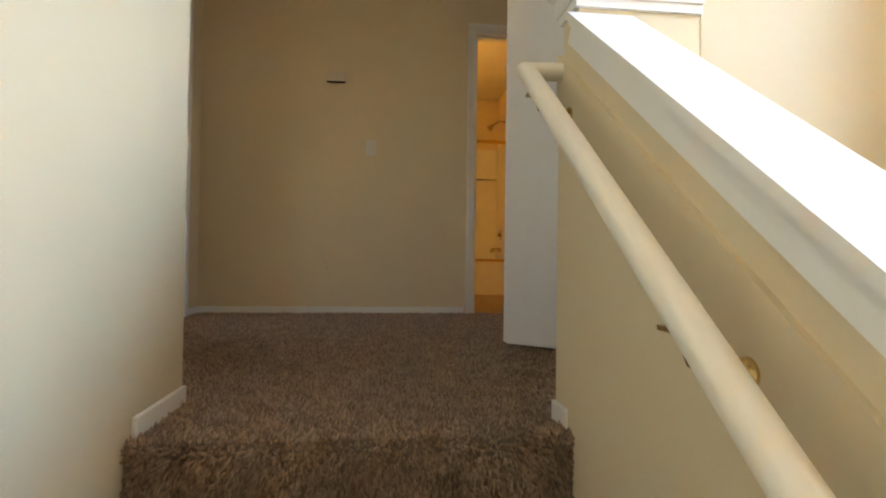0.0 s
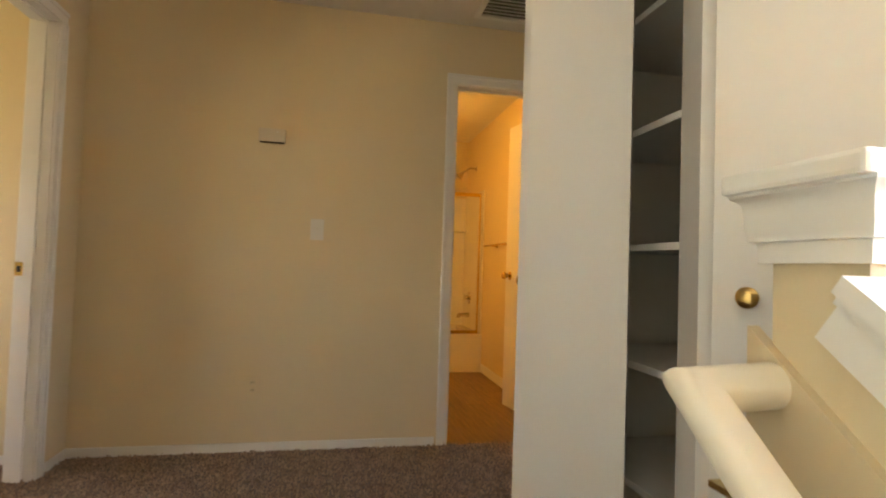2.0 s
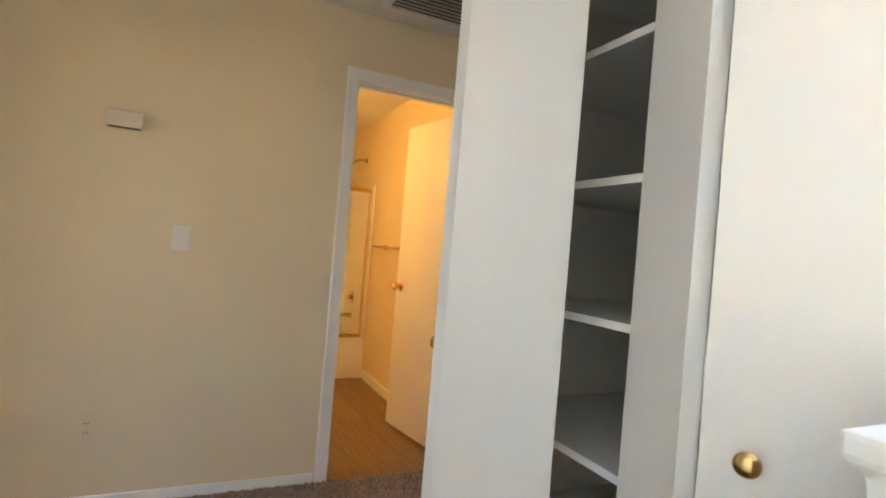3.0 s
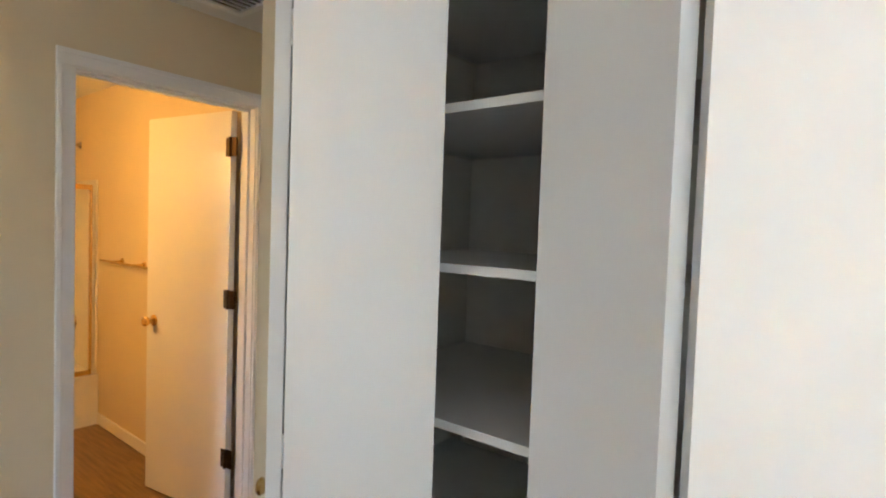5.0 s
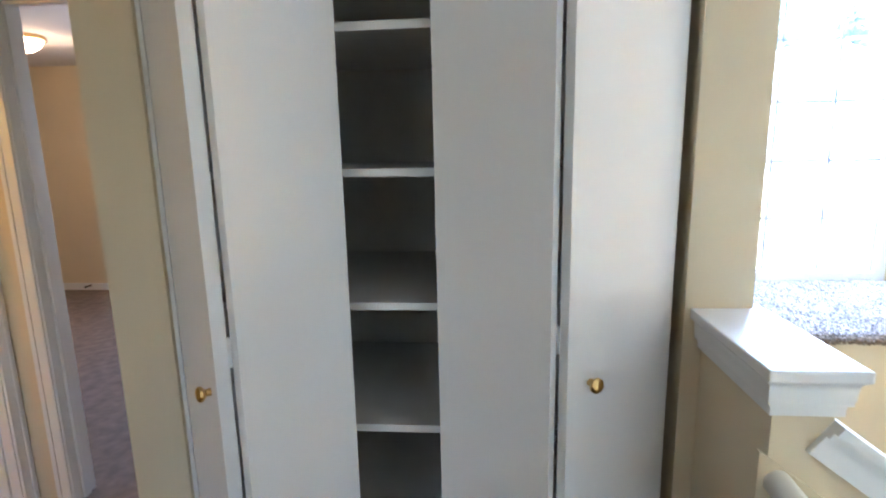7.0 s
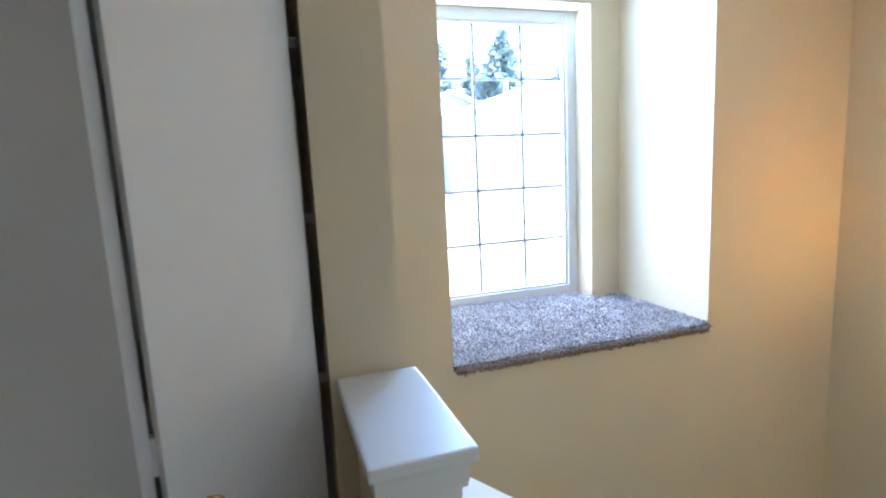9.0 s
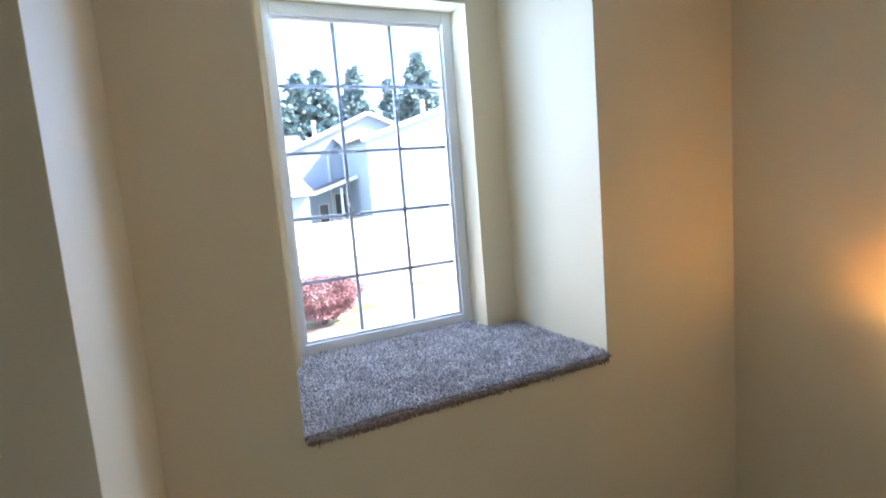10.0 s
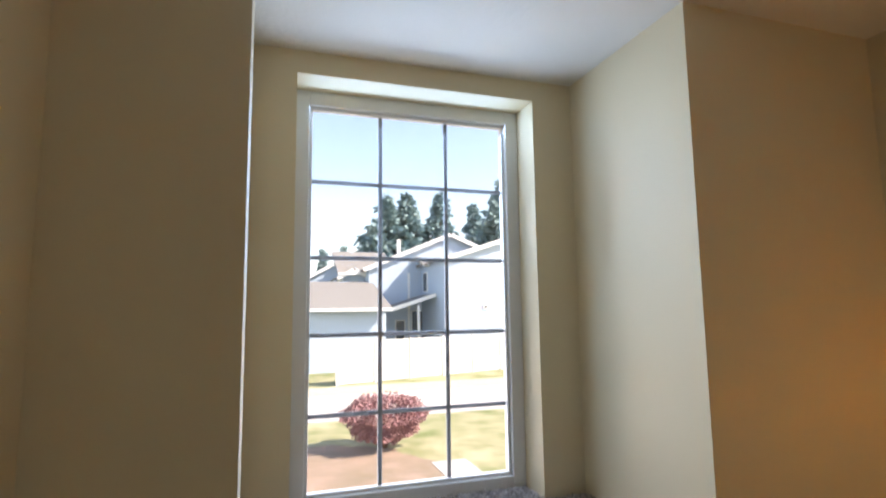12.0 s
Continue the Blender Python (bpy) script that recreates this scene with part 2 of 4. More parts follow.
for nm, row in (("wall_bathroom_east", (1.70, 1.82, FAR + 0.12, 5.32, -0.3, CEILZ)), ("wall_bathroom_west", (0.08, 0.20, FAR + 0.12, 5.32, -0.3, CEILZ)),
                ("wall_bathroom_north", (0.08, 1.82, 5.32, 5.44, -0.3, CEILZ))):
    setting(boxes(nm, PAINT, [row]), "cream painted bathroom wall in warm light", "wall")
setting(boxes("wall_bedroom", PAINT, [(5.20, 5.32, 0.13, 1.8, -0.3, CEILZ), (5.20, 5.32, 3.0, 6.2, -0.3, CEILZ), (5.20, 5.32, 1.8, 3.0, -0.3, 0.9), (5.20, 5.32, 1.8, 3.0, 2.1, CEILZ), (1.98, 5.20, 0.01, 0.13, -0.3, CEILZ), (1.82, 5.32, 6.2, 6.32, -0.3, CEILZ),
                                      (1.82, 1.855, FAR + 0.12, 6.2, -0.3, CEILZ)]), "pale painted bedroom walls", "wall")
setting(boxes("wall_side_room", PAINT, [(-1.545, LEFT - 0.115, 2.48, 2.60, -0.3, CEILZ), (-4.2, -4.08, 0.14, 0.4, -0.3, CEILZ), (-4.2, -4.08, 1.5, 2.4, -0.3, CEILZ), (-4.2, -4.08, 3.5, 5.2, -0.3, CEILZ),
                                        (-4.2, -4.08, 0.4, 1.5, -0.3, 0.85), (-4.2, -4.08, 0.4, 1.5, 2.05, CEILZ), (-4.2, -4.08, 2.4, 3.5, -0.3, 0.85), (-4.2, -4.08, 2.4, 3.5, 2.05, CEILZ),
                                        (-4.08, LEFT - 0.115, 0.14, 0.26, -0.3, CEILZ), (-4.2, 0.08, 5.2, 5.32, -0.3, CEILZ), (-0.1, 0.08, 2.67, 5.2, -0.3, CEILZ)]),
        "cream painted walls of the side room", "wall")
setting(boxes("ceiling", CEIL, [(-4.2, 5.32, 0.01, 6.32, CEILZ, CEILZ + 0.2), (STAIR_L - 0.12, 2.78, BACK - 0.12, 0.01, CEILZ, CEILZ + 0.2)]), "off-white textured ceiling", "ceiling")

# floors
setting(boxes("floor", CARPET, [(LEFT - 0.115, STAIR_R, NOSE - 0.03, FAR, -0.3, 0), (STAIR_R, 1.86, 0.115, FAR, -0.3, 0), (-4.2, LEFT - 0.115, 0.26, 5.2, -0.3, 0),
                                (LEFT - 0.115, 0.08, FAR + 0.12, 5.2, -0.3, 0), (1.86, 5.2, 0.13, 6.2, -0.3, -0.0)]), "brown cut-pile carpet on the landing", "floor")
setting(boxes("floor_lower", CARPET, [(STAIR_L, WINWALL, BACK, 0.01, LOW - 0.2, LOW)]), "carpeted lower floor of the stairwell", "floor")
setting(boxes("floor_bathroom", DARK, [(0.20, 1.70, FAR, 4.55, -0.3, -0.012)]), "brown wood-look plank bathroom floor", "floor")


def stairs():
    """Upper flight down to a half landing and the lower flight beside it."""
    t = thing("staircase", "carpeted staircase in brown cut-pile carpet", "stairs", at=(0.26, -0.7, LOW))
    t["kind"] = "structure"
    inv = Matrix.Translation((-0.26, 0.7, -LOW))
    for i in range(1, 6):
        bm = bmesh.new()
        y1 = NOSE - (i - 1) * TREAD
        vs = box(bm, STAIR_L, STAIR_R, y1 - TREAD - 0.02, y1 - 0.0, -i * RISE - 0.25, -i * RISE, inv)
        part("step", bm, CARPET, t)
    bm = bmesh.new()
    box(bm, STAIR_L, WINWALL, BACK, MIDY - 0.02, MIDZ - 0.2, MIDZ, inv)
    part("half_landing", bm, CARPET, t)
    for i in range(1, 8):
        bm = bmesh.new()
        y0 = MIDY + (i - 1) * 0.20
        box(bm, STAIR_R + 0.13, WINWALL, y0 - 0.02, y0 + 0.20, MIDZ - i * RISE - 0.2, MIDZ - i * RISE, inv)
        part("step", bm, CARPET, t)


stairs()

# ---------- trim: baseboards and door casings ----------
def baseboard(name, rows):
    setting(boxes(name, TRIM, rows, bevel=0.004), "narrow white painted baseboard", "baseboard")


BH = 0.05
baseboard("baseboard_far", [(LEFT, BX0 - 0.075, FAR - 0.012, FAR, 0, BH)])
baseboard("baseboard_left", [(LEFT, LEFT + 0.012, DL1 + 0.08, FAR - 0.012, 0, BH)])
baseboard("baseboard_stair_left", [(STAIR_L, STAIR_L + 0.012, NOSE + 0.003, 0.315, 0, BH)])
baseboard("baseboard_pony", [(STAIR_R - 0.024, STAIR_R - 0.012, NOSE + 0.003, 0.116, 0, BH)])
baseboard("baseboard_side_room", [(-1.545, LEFT - 0.115, 2.468, 2.48, 0, BH)])
baseboard("baseboard_bathroom", [(1.688, 1.70, FAR + 0.12, 4.54, 0, BH + 0.03)])
baseboard("baseboard_bedroom", [(5.188, 5.20, 0.13, 6.2, 0, 0.08)])


def casing(name, label, axis, face, a0, a1, top, depth0, depth1, side=-1, strike=None, both=False):
    """Jambs, head and moulded casing of a doorway. axis 'y': wall lies along y at x = face, 'x': along x at y = face."""
    def put(bm, a, b, d0, d1, z0, z1):
        lo, hi = min(d0, d1), max(d0, d1)
        if axis == "x":
            box(bm, a, b, lo, hi, z0, z1)
        else:
            box(bm, lo, hi, a, b, z0, z1)
    t = setting(thing(name, label, "doorway"), label, "door frame")
    for a, b, z0, z1, n in ((a0 - 0.018, a0, 0, top, "jamb"), (a1, a1 + 0.018, 0, top, "jamb"), (a0 - 0.018, a1 + 0.018, top, top + 0.018, "head_jamb")):
        bm = bmesh.new()
        put(bm, a, b, depth0, depth1, z0, z1)
        part(n, bm, TRIM, t, bevel=0.002)
    mid = (depth0 + depth1) / 2
    for a, b, z0, z1 in ((a0, a0 + 0.012, 0, top - 0.012), (a1 - 0.012, a1, 0, top - 0.012), (a0, a1, top - 0.012, top)):
        bm = bmesh.new()
        put(bm, a, b, mid - 0.018, mid + 0.018, z0, z1)
        part("door_stop", bm, TRIM, t, bevel=0.002)
    w = 0.058
    faces = [(face, side)] + ([(depth1 if abs(depth1 - face) > abs(depth0 - face) else depth0, -side)] if both else [])
    for f, s in faces:
        for a, b, z0, z1, n in ((a0 - 0.006 - w, a0 - 0.006, 0, top + 0.006, "casing"), (a1 + 0.006, a1 + 0.006 + w, 0, top + 0.006, "casing"),
                                (a0 - 0.006 - w, a1 + 0.006 + w, top + 0.006, top + 0.006 + w, "head_casing")):
            bm = bmesh.new()
            put(bm, a, b, f, f + s * 0.011, z0, z1)
            if n == "casing":
                o = a if a < a0 else b - 0.02
                put(bm, o, o + 0.02, f + s * 0.0105, f + s * 0.017, z0, z1)
            else:
                put(bm, a, b, f + s * 0.0105, f + s * 0.017, z1 - 0.02, z1)
            part(n, bm, TRIM, t, bevel=0.003)
    return t


side_frame = casing("door_1", "white painted open doorway to a side room", "y", LEFT, DL0, DL1, DH, LEFT - 0.115, LEFT, 1)
bm = bmesh.new()
box(bm, LEFT - 0.113, LEFT - 0.082, DL1 - 0.0025, DL1 + 0.001, 0.895, 0.955)
strike = part("strike_plate", bm, BRASS, side_frame, "brass strike plate")
bm = bmesh.new()
box(bm, LEFT - 0.106, LEFT - 0.090, DL1 - 0.0035, DL1 - 0.002, 0.912, 0.938)
part("latch_hole", bm, DARK, strike)
bath_frame = casing("door_2", "white painted bathroom doorway with the door open", "x", FAR, BX0, BX1, DH, FAR, FAR + 0.12, -1, both=True)
bed_frame = casing("door_3", "white painted bedroom doorway", "y", END, EY0, EY1, DH, END, END + 0.12, -1)


def knob(parent, at, way, mat_=BRASS, r=0.027, name="door_knob"):
    bm = bmesh.new()
    lathe(bm, [(0.031, 0.0), (0.031, 0.004), (0.024, 0.008), (0.011, 0.012), (0.011, 0.028), (r * 0.8, 0.034), (r, 0.044), (r * 0.95, 0.056), (r * 0.55, 0.064), (0.004, 0.066)],
          Matrix.Translation(at) @ Vector(way).to_track_quat("Z", "Y").to_matrix().to_4x4())
    return part(name, bm, mat_, parent, "round polished brass knob", smooth=True)


def slab_door(name, label, hinge, edge, height, thick, mats):
    """A plain flush door from its hinge line to its free edge."""
    h, e = Vector((*hinge, 0)), Vector((*edge, 0))
    d = e - h
    m = Matrix.Translation((h.x, h.y, 0.012)) @ Matrix.Rotation(math.atan2(d.y, d.x), 4, "Z")
    t = thing(name, label, "door")
    t.matrix_world = m
    bm = bmesh.new()
    box(bm, 0, d.length, -thick / 2, thick / 2, 0, height)
    part("leaf", bm, mats, t, bevel=0.002)
    return t, d.length


bath_door, blen = slab_door("bathroom_door", "flush white bathroom door standing open inward", (1.640, FAR + 0.142), (1.535, 3.335), 2.02, 0.035, DOORPAINT)
knob(bath_door, (blen - 0.065, 0.0175, 0.935), (0, 1, 0))
knob(bath_door, (blen - 0.065, -0.0175, 0.935), (0, -1, 0))
for z in (0.27, 1.06, 1.80):
    bm = bmesh.new()
    box(bm, -0.004, 0.03, 0.0172, 0.0205, z, z + 0.09)
    box(bm, -0.044, -0.004, 0.012, 0.0205, z, z + 0.09)
    cyl(bm, (-0.003, 0.024, z - 0.004), (-0.003, 0.024, z + 0.094), 0.006)
    part("hinge", bm, DARKBRASS, bath_door, "dark aged brass butt hinge")

# ---------- half wall with caps and handrail ----------
CAPZ = 1.105
PW = 0.105


def pony_wall():
    t = setting(thing("half_wall", "cream half wall with white moulded caps beside the stairs", "half wall", at=(STAIR_R + PW / 2, 0.05, 0)),
                "cream half wall with white moulded caps beside the stairs", "half wall")
    inv = Matrix.Translation((-(STAIR_R + PW / 2), -0.05, 0))
    y_end = MIDY + 0.01

    def zcap(y):
        return 1.0 + SLOPE * (y - 0.012)

    # level piece reaching back to the closet wall
    bm = bmesh.new()
    box(bm, STAIR_R, CLOSET, 0.012, 0.115, -0.3, CAPZ - 0.022, inv)
    part("level_wall", bm, PAINT, t)
    # sloped piece
    bm = bmesh.new()
    pr = [(0.012, zcap(0.012) - 0.03), (0.012, -1.6), (y_end, -1.6), (y_end, zcap(y_end) - 0.03)]
    a = [bm.verts.new(inv @ Vector((STAIR_R, y, z))) for y, z in pr]
    b = [bm.verts.new(inv @ Vector((STAIR_R + PW, y, z))) for y, z in pr]
    for i in range(4):
        bm.faces.new((a[i], a[(i + 1) % 4], b[(i + 1) % 4], b[i]))
    bm.faces.new(a)
    bm.faces.new(b[::-1])
    part("sloped_wall", bm, PAINT, t)
    # slightly proud board under the rail
    bm = bmesh.new()

    def zlip(y):
        return 0.95 + 0.75 * (y - 0.145)

    pr = [(0.116, 0.0), (0.116, 0.80), (0.136, 0.815), (0.136, zlip(0.136)), (y_end, zlip(y_end)), (y_end, zlip(y_end) - 1.0), (NOSE, -0.12), (NOSE, 0)]
    a = [bm.verts.new(inv @ Vector((STAIR_R - 0.012, y, z))) for y, z in pr]
    b = [bm.verts.new(inv @ Vector((STAIR_R + 0.002, y, z))) for y, z in pr]
    n = len(pr)
    for i in range(n):
        bm.faces.new((a[i], a[(i + 1) % n], b[(i + 1) % n], b[i]))
    bm.faces.new(a)
    bm.faces.new(b[::-1])
    part("rail_board", bm, PAINT, t, "painted board standing slightly proud of the wall")
    # level cap: top board and stepped moulding
    bm2 = bmesh.new()
    x0, x1, y0, y1 = STAIR_R - 0.040, CLOSET - 0.001, -0.017, 0.147
    box(bm2, x0, x1, y0, y1, CAPZ - 0.022, CAPZ, inv)
    part("cap_board", bm2, TRIM, t, "glossy white painted cap", bevel=0.005)
    prof = [(0.0, 0.0215), (0.031, 0.0215), (0.030, 0.025), (0.0255, 0.028), (0.0220, 0.032), (0.0205, 0.038), (0.0200, 0.044), (0.0190, 0.062), (0.0175, 0.065), (0.0175, 0.072), (0.0115, 0.073),
            (0.0100, 0.082), (0.0100, 0.094), (0.0, 0.094)]
    bm3 = bmesh.new()
    rings = [[bm3.verts.new(inv @ Vector(v)) for v in ((x1, 0.012 - o, CAPZ - z), (STAIR_R - o, 0.012 - o, CAPZ - z), (STAIR_R - o, 0.115 + o, CAPZ - z), (x1, 0.115 + o, CAPZ - z))] for o, z in prof]
    for ra, rb in zip(rings, rings[1:]):
        for i in range(3):
            bm3.faces.new((ra[i], ra[i + 1], rb[i + 1], rb[i]))
    part("cap_moulding", bm3, TRIM, t, "white painted cove moulding", smooth=True)
    # sloped cap with its own moulding
    ang = math.atan(SLOPE)
    c, s = math.cos(ang), math.sin(ang)

    def sloped(name, xa, xb, n0, n1, ylab="", bev=0.004):
        bmx = bmesh.new()
        ys = (0.0115, y_end)
        vs = []
        for n_ in (n0, n1):
            vs.append((ys[0] + n_ * s, zcap(ys[0]) - n_ * c))
        for n_ in (n0, n1):
            vs.append((ys[1], zcap(ys[1]) - n_ / c))
        ring = [vs[0], vs[1], vs[3], vs[2]]
        aa = [bmx.verts.new(inv @ Vector((xa, y, z))) for y, z in ring]
        bb = [bmx.verts.new(inv @ Vector((xb, y, z))) for y, z in ring]
        for i in range(4):
            bmx.faces.new((aa[i], aa[(i + 1) % 4], bb[(i + 1) % 4], bb[i]))
        bmx.faces.new(aa)
        bmx.faces.new(bb[::-1])
        part(name, bmx, TRIM, t, ylab, bevel=bev)

    sloped("sloped_cap", STAIR_R - 0.030, STAIR_R + PW + 0.030, 0.0, 0.018, "glossy white sloped cap", 0.005)
    sloped("sloped_moulding", STAIR_R - 0.020, STAIR_R + PW + 0.020, 0.018, 0.030)
    sloped("sloped_moulding", STAIR_R - 0.012, STAIR_R + PW + 0.012, 0.030, 0.072)


pony_wall()


def sweep(bm, pts, r, seg=24):
    """A round bar along a line of points, mitred at the corners."""
    rings = []
    for i, p in enumerate(pts):
        d0 = (pts[i] - pts[i - 1]).normalized() if i else None
        d1 = (pts[i + 1] - pts[i]).normalized() if i + 1 < len(pts) else None
        d = d0 or d1
        u = d.cross(Vector((0.2, 0.3, 1))).normalized() if i == 0 else u_prev
        u = (u - d * u.dot(d)).normalized()
        v = d.cross(u)
        n = (d0 + d1).normalized() if d0 and d1 else d
        ring = []
        for k in range(seg):
            a = 2 * math.pi * k / seg
            o = u * (r * math.cos(a)) + v * (r * math.sin(a))
            o -= d * (o.dot(n) / d.dot(n))
            ring.append(bm.verts.new(p + o))
        rings.append(ring)
        if d1:
            q = d.rotation_difference(d1)
            u_prev = q @ u
    for a, b in zip(rings, rings[1:]):
        for k in range(seg):
            bm.faces.new((a[k], a[(k + 1) % seg], b[(k + 1) % seg], b[k]))
    bm.faces.new(rings[0][::-1])
    bm.faces.new(rings[-1])


def handrail():
    x, y0, z0 = 0.645, 0.102, 0.882
    y1 = MIDY + 0.25
    sl = 0.76
    t = thing("handrail", "round cream painted handrail on brass brackets beside the stairs", "handrail", at=(x, y0, z0))
    inv = Matrix.Translation((-x, -y0, -z0))
    r = 0.0235
    bm = bmesh.new()
    sweep(bm, [inv @ Vector(p) for p in ((STAIR_R - 0.0105, y0, z0 + 0.004), (x, y0, z0), (x, y1, z0 + sl * (y1 - y0)))], r)
    part("rail", bm, RAILPAINT, t, smooth=True)
    for y in (0.035, -0.60):
        zc = z0 + sl * (y - y0)
        bm = bmesh.new()
        m = inv @ Matrix.Translation((STAIR_R - 0.012, y, zc - 0.075)) @ Matrix.Rotation(-math.pi / 2, 4, "Y")
        lathe(bm, [(0.020, 0), (0.020, 0.004), (0.014, 0.008), (0.008, 0.011)], m, 20)
        b = part("bracket", bm, BRASS, t, "small brass rail bracket", smooth=True)
        bm = bmesh.new()
        cyl(bm, inv @ Vector((STAIR_R - 0.02, y, zc - 0.075)), inv @ Vector((x + 0.012, y, zc - 0.062)), 0.006)
        cyl(bm, inv @ Vector((x + 0.014, y, zc - 0.064)), inv @ Vector((x, y, zc - 0.026)), 0.006)
        box(bm, x - 0.014, x + 0.014, y - 0.03, y + 0.03, zc - 0.026, zc - 0.020, inv)
        part("bracket_arm", bm, BRASS, b)


handrail()

# ---------- linen closet ----------
LEAF_H = 2.03


def leaf(t, p, q, thick=0.030):
    """One flat leaf of a bifold door; p to q is the line of its back face, the front lies towards the landing."""
    p, q = Vector((*p, 0)), Vector((*q, 0))
    d = (q - p).normalized()
    nrm = Vector((-d.y, d.x, 0))
    if nrm.x > 0:
        nrm = -nrm
    bm = bmesh.new()
    vs = [p, q, q + nrm * thick, p + nrm * thick]
    lo = [bm.verts.new((v.x, v.y, 0.025)) for v in vs]
    hi = [bm.verts.new((v.x, v.y, LEAF_H)) for v in vs]
    for i in range(4):
        bm.faces.new((lo[i], lo[(i + 1) % 4], hi[(i + 1) % 4], hi[i]))
    bm.faces.new(lo[::-1])
    bm.faces.new(hi)
    part("leaf", bm, DOORPAINT, t, bevel=0.0025)
    return nrm


def bifold(label, track, hinge_b, hinge_a, pivot, knob_dist):
    t = thing("bifold_door", label, "closet door", "linen closet doors")
    leaf(t, hinge_b, track)
    nrm = leaf(t, hinge_a, pivot)
    a, pv, fb = Vector((*hinge_a, 0)), Vector((*pivot, 0)), Vector((*hinge_b, 0))
    d = (pv - a).normalized()
    k = a + d * knob_dist + nrm * 0.030
    bm = bmesh.new()
    lathe(bm, [(0.009, 0.0), (0.008, 0.010), (0.013, 0.014), (0.0175, 0.019), (0.0175, 0.024), (0.013, 0.029), (0.004, 0.031)],
          Matrix.Translation((k.x, k.y, 0.962)) @ nrm.to_track_quat("Z", "Y").to_matrix().to_4x4())
    part("door_knob", bm, BRASS, t, "small round polished brass knob", smooth=True)
    mid = (a + fb) / 2
    for z in (0.22, 1.06, 1.87):
        bm = bmesh.new()
        box(bm, mid.x - 0.001, mid.x + 0.005, min(a.y, fb.y) - 0.012, max(a.y, fb.y) + 0.012, z - 0.033, z + 0.033)
        part("hinge", bm, DOORPAINT, t, "white painted hinge")
    return t


bifold("flush white bifold closet door folded partly open", (1.092, 0.968), (0.860, 1.143), (0.860, 1.150), (1.100, 1.374), 0.055)
bifold("flush white bifold closet door standing nearly closed", (1.099, 0.713), (0.956, 0.459), (0.956, 0.452), (1.104, 0.194), 0.062)

closet_frame = setting(thing("closet_frame", "narrow white jamb lining of the closet opening", "door frame"), "narrow white jamb lining of the closet opening", "door frame")
for a, b, z0, z1 in ((CY1 - 0.012, CY1, 0, CH - 0.012), (CY0, CY1, CH - 0.012, CH)):
    bm = bmesh.new()
    box(bm, CLOSET + 0.012, CLOSET + 0.10, a, b, z0, z1)
    part("jamb", bm, TRIM, closet_frame, bevel=0.002)
bm = bmesh.new()
box(bm, CLOSET + 0.02, CLOSET + 0.05, CY0 + 0.02, CY1 - 0.02, CH - 0.03, CH - 0.0125)
part("track", bm, CHROME, closet_frame, "metal bifold track")

for z, back in ((0.389, 1.859), (0.734, 1.785), (1.080, 1.859), (1.426, 1.838), (1.772, 1.859), (2.118, 1.859)):
    t = thing("closet_shelf", "white painted board shelf inside the empty closet", "shelf", "closet shelves", (1.55, 0.78, z))
    bm = bmesh.new()
    box(bm, 1.177 - 1.55, back - 1.55, 0.132 - 0.78, 1.428 - 0.78, -0.012, 0.0)
    part("board", bm, SHELF, t)
    bm = bmesh.new()
    box(bm, 1.160 - 1.55, 1.177 - 1.55, 0.132 - 0.78, 1.428 - 0.78, -0.020, 0.001)
    part("front_edge", bm, SHELF, t, bevel=0.002)

# ---------- window alcove ----------
def window():
    t = setting(thing("window_1", "tall white vinyl window with a grid of fifteen panes", "window", at=(2.70, -0.975, 0.75)),
                "tall white vinyl window with a grid of fifteen panes", "window")
    inv = Matrix.Translation((-2.70, 0.975, -0.75))
    y0, y1, z0, z1 = WY0, WY1, WZ0, WZ1
    f = 0.055
    for a, b, c, d in ((y0, y0 + f, z0, z1), (y1 - f, y1, z0, z1), (y0 + f, y1 - f, z0, z0 + f), (y0 + f, y1 - f, z1 - f, z1)):
        bm = bmesh.new()
        box(bm, 2.672, 2.735, a, b, c, d, inv)
        part("window_frame", bm, VINYL, t, bevel=0.004)
    for a, b, c, d in ((y0 + f, y0 + f + 0.012, z0 + f, z1 - f), (y1 - f - 0.012, y1 - f, z0 + f, z1 - f), (y0 + f, y1 - f, z0 + f, z0 + f + 0.012), (y0 + f, y1 - f, z1 - f - 0.012, z1 - f)):
        bm = bmesh.new()
        box(bm, 2.69, 2.72, a, b, c, d, inv)
        part("glazing_bead", bm, VINYL, t, bevel=0.003)
    gy0, gy1, gz0, gz1 = y0 + f + 0.006, y1 - f - 0.006, z0 + f + 0.006, z1 - f - 0.006
    bm = bmesh.new()
    box(bm, 2.7015, 2.7045, gy0, gy1, gz0, gz1, inv)
    g = part("pane", bm, GLASS, t, "clear window glass")
    g.visible_shadow = False
    for y in (-0.834, -1.109):
        bm = bmesh.new()
        box(bm, 2.706, 2.714, y - 0.0085, y + 0.0085, gz0, gz1, inv)
        part("muntin", bm, MUNTIN, t, bevel=0.002)
    for z in (1.078, 1.372, 1.664, 1.958):
        bm = bmesh.new()
        box(bm, 2.7075, 2.7125, gy0, gy1, z - 0.0085, z + 0.0085, inv)
        part("muntin", bm, MUNTIN, t, bevel=0.0015)


window()


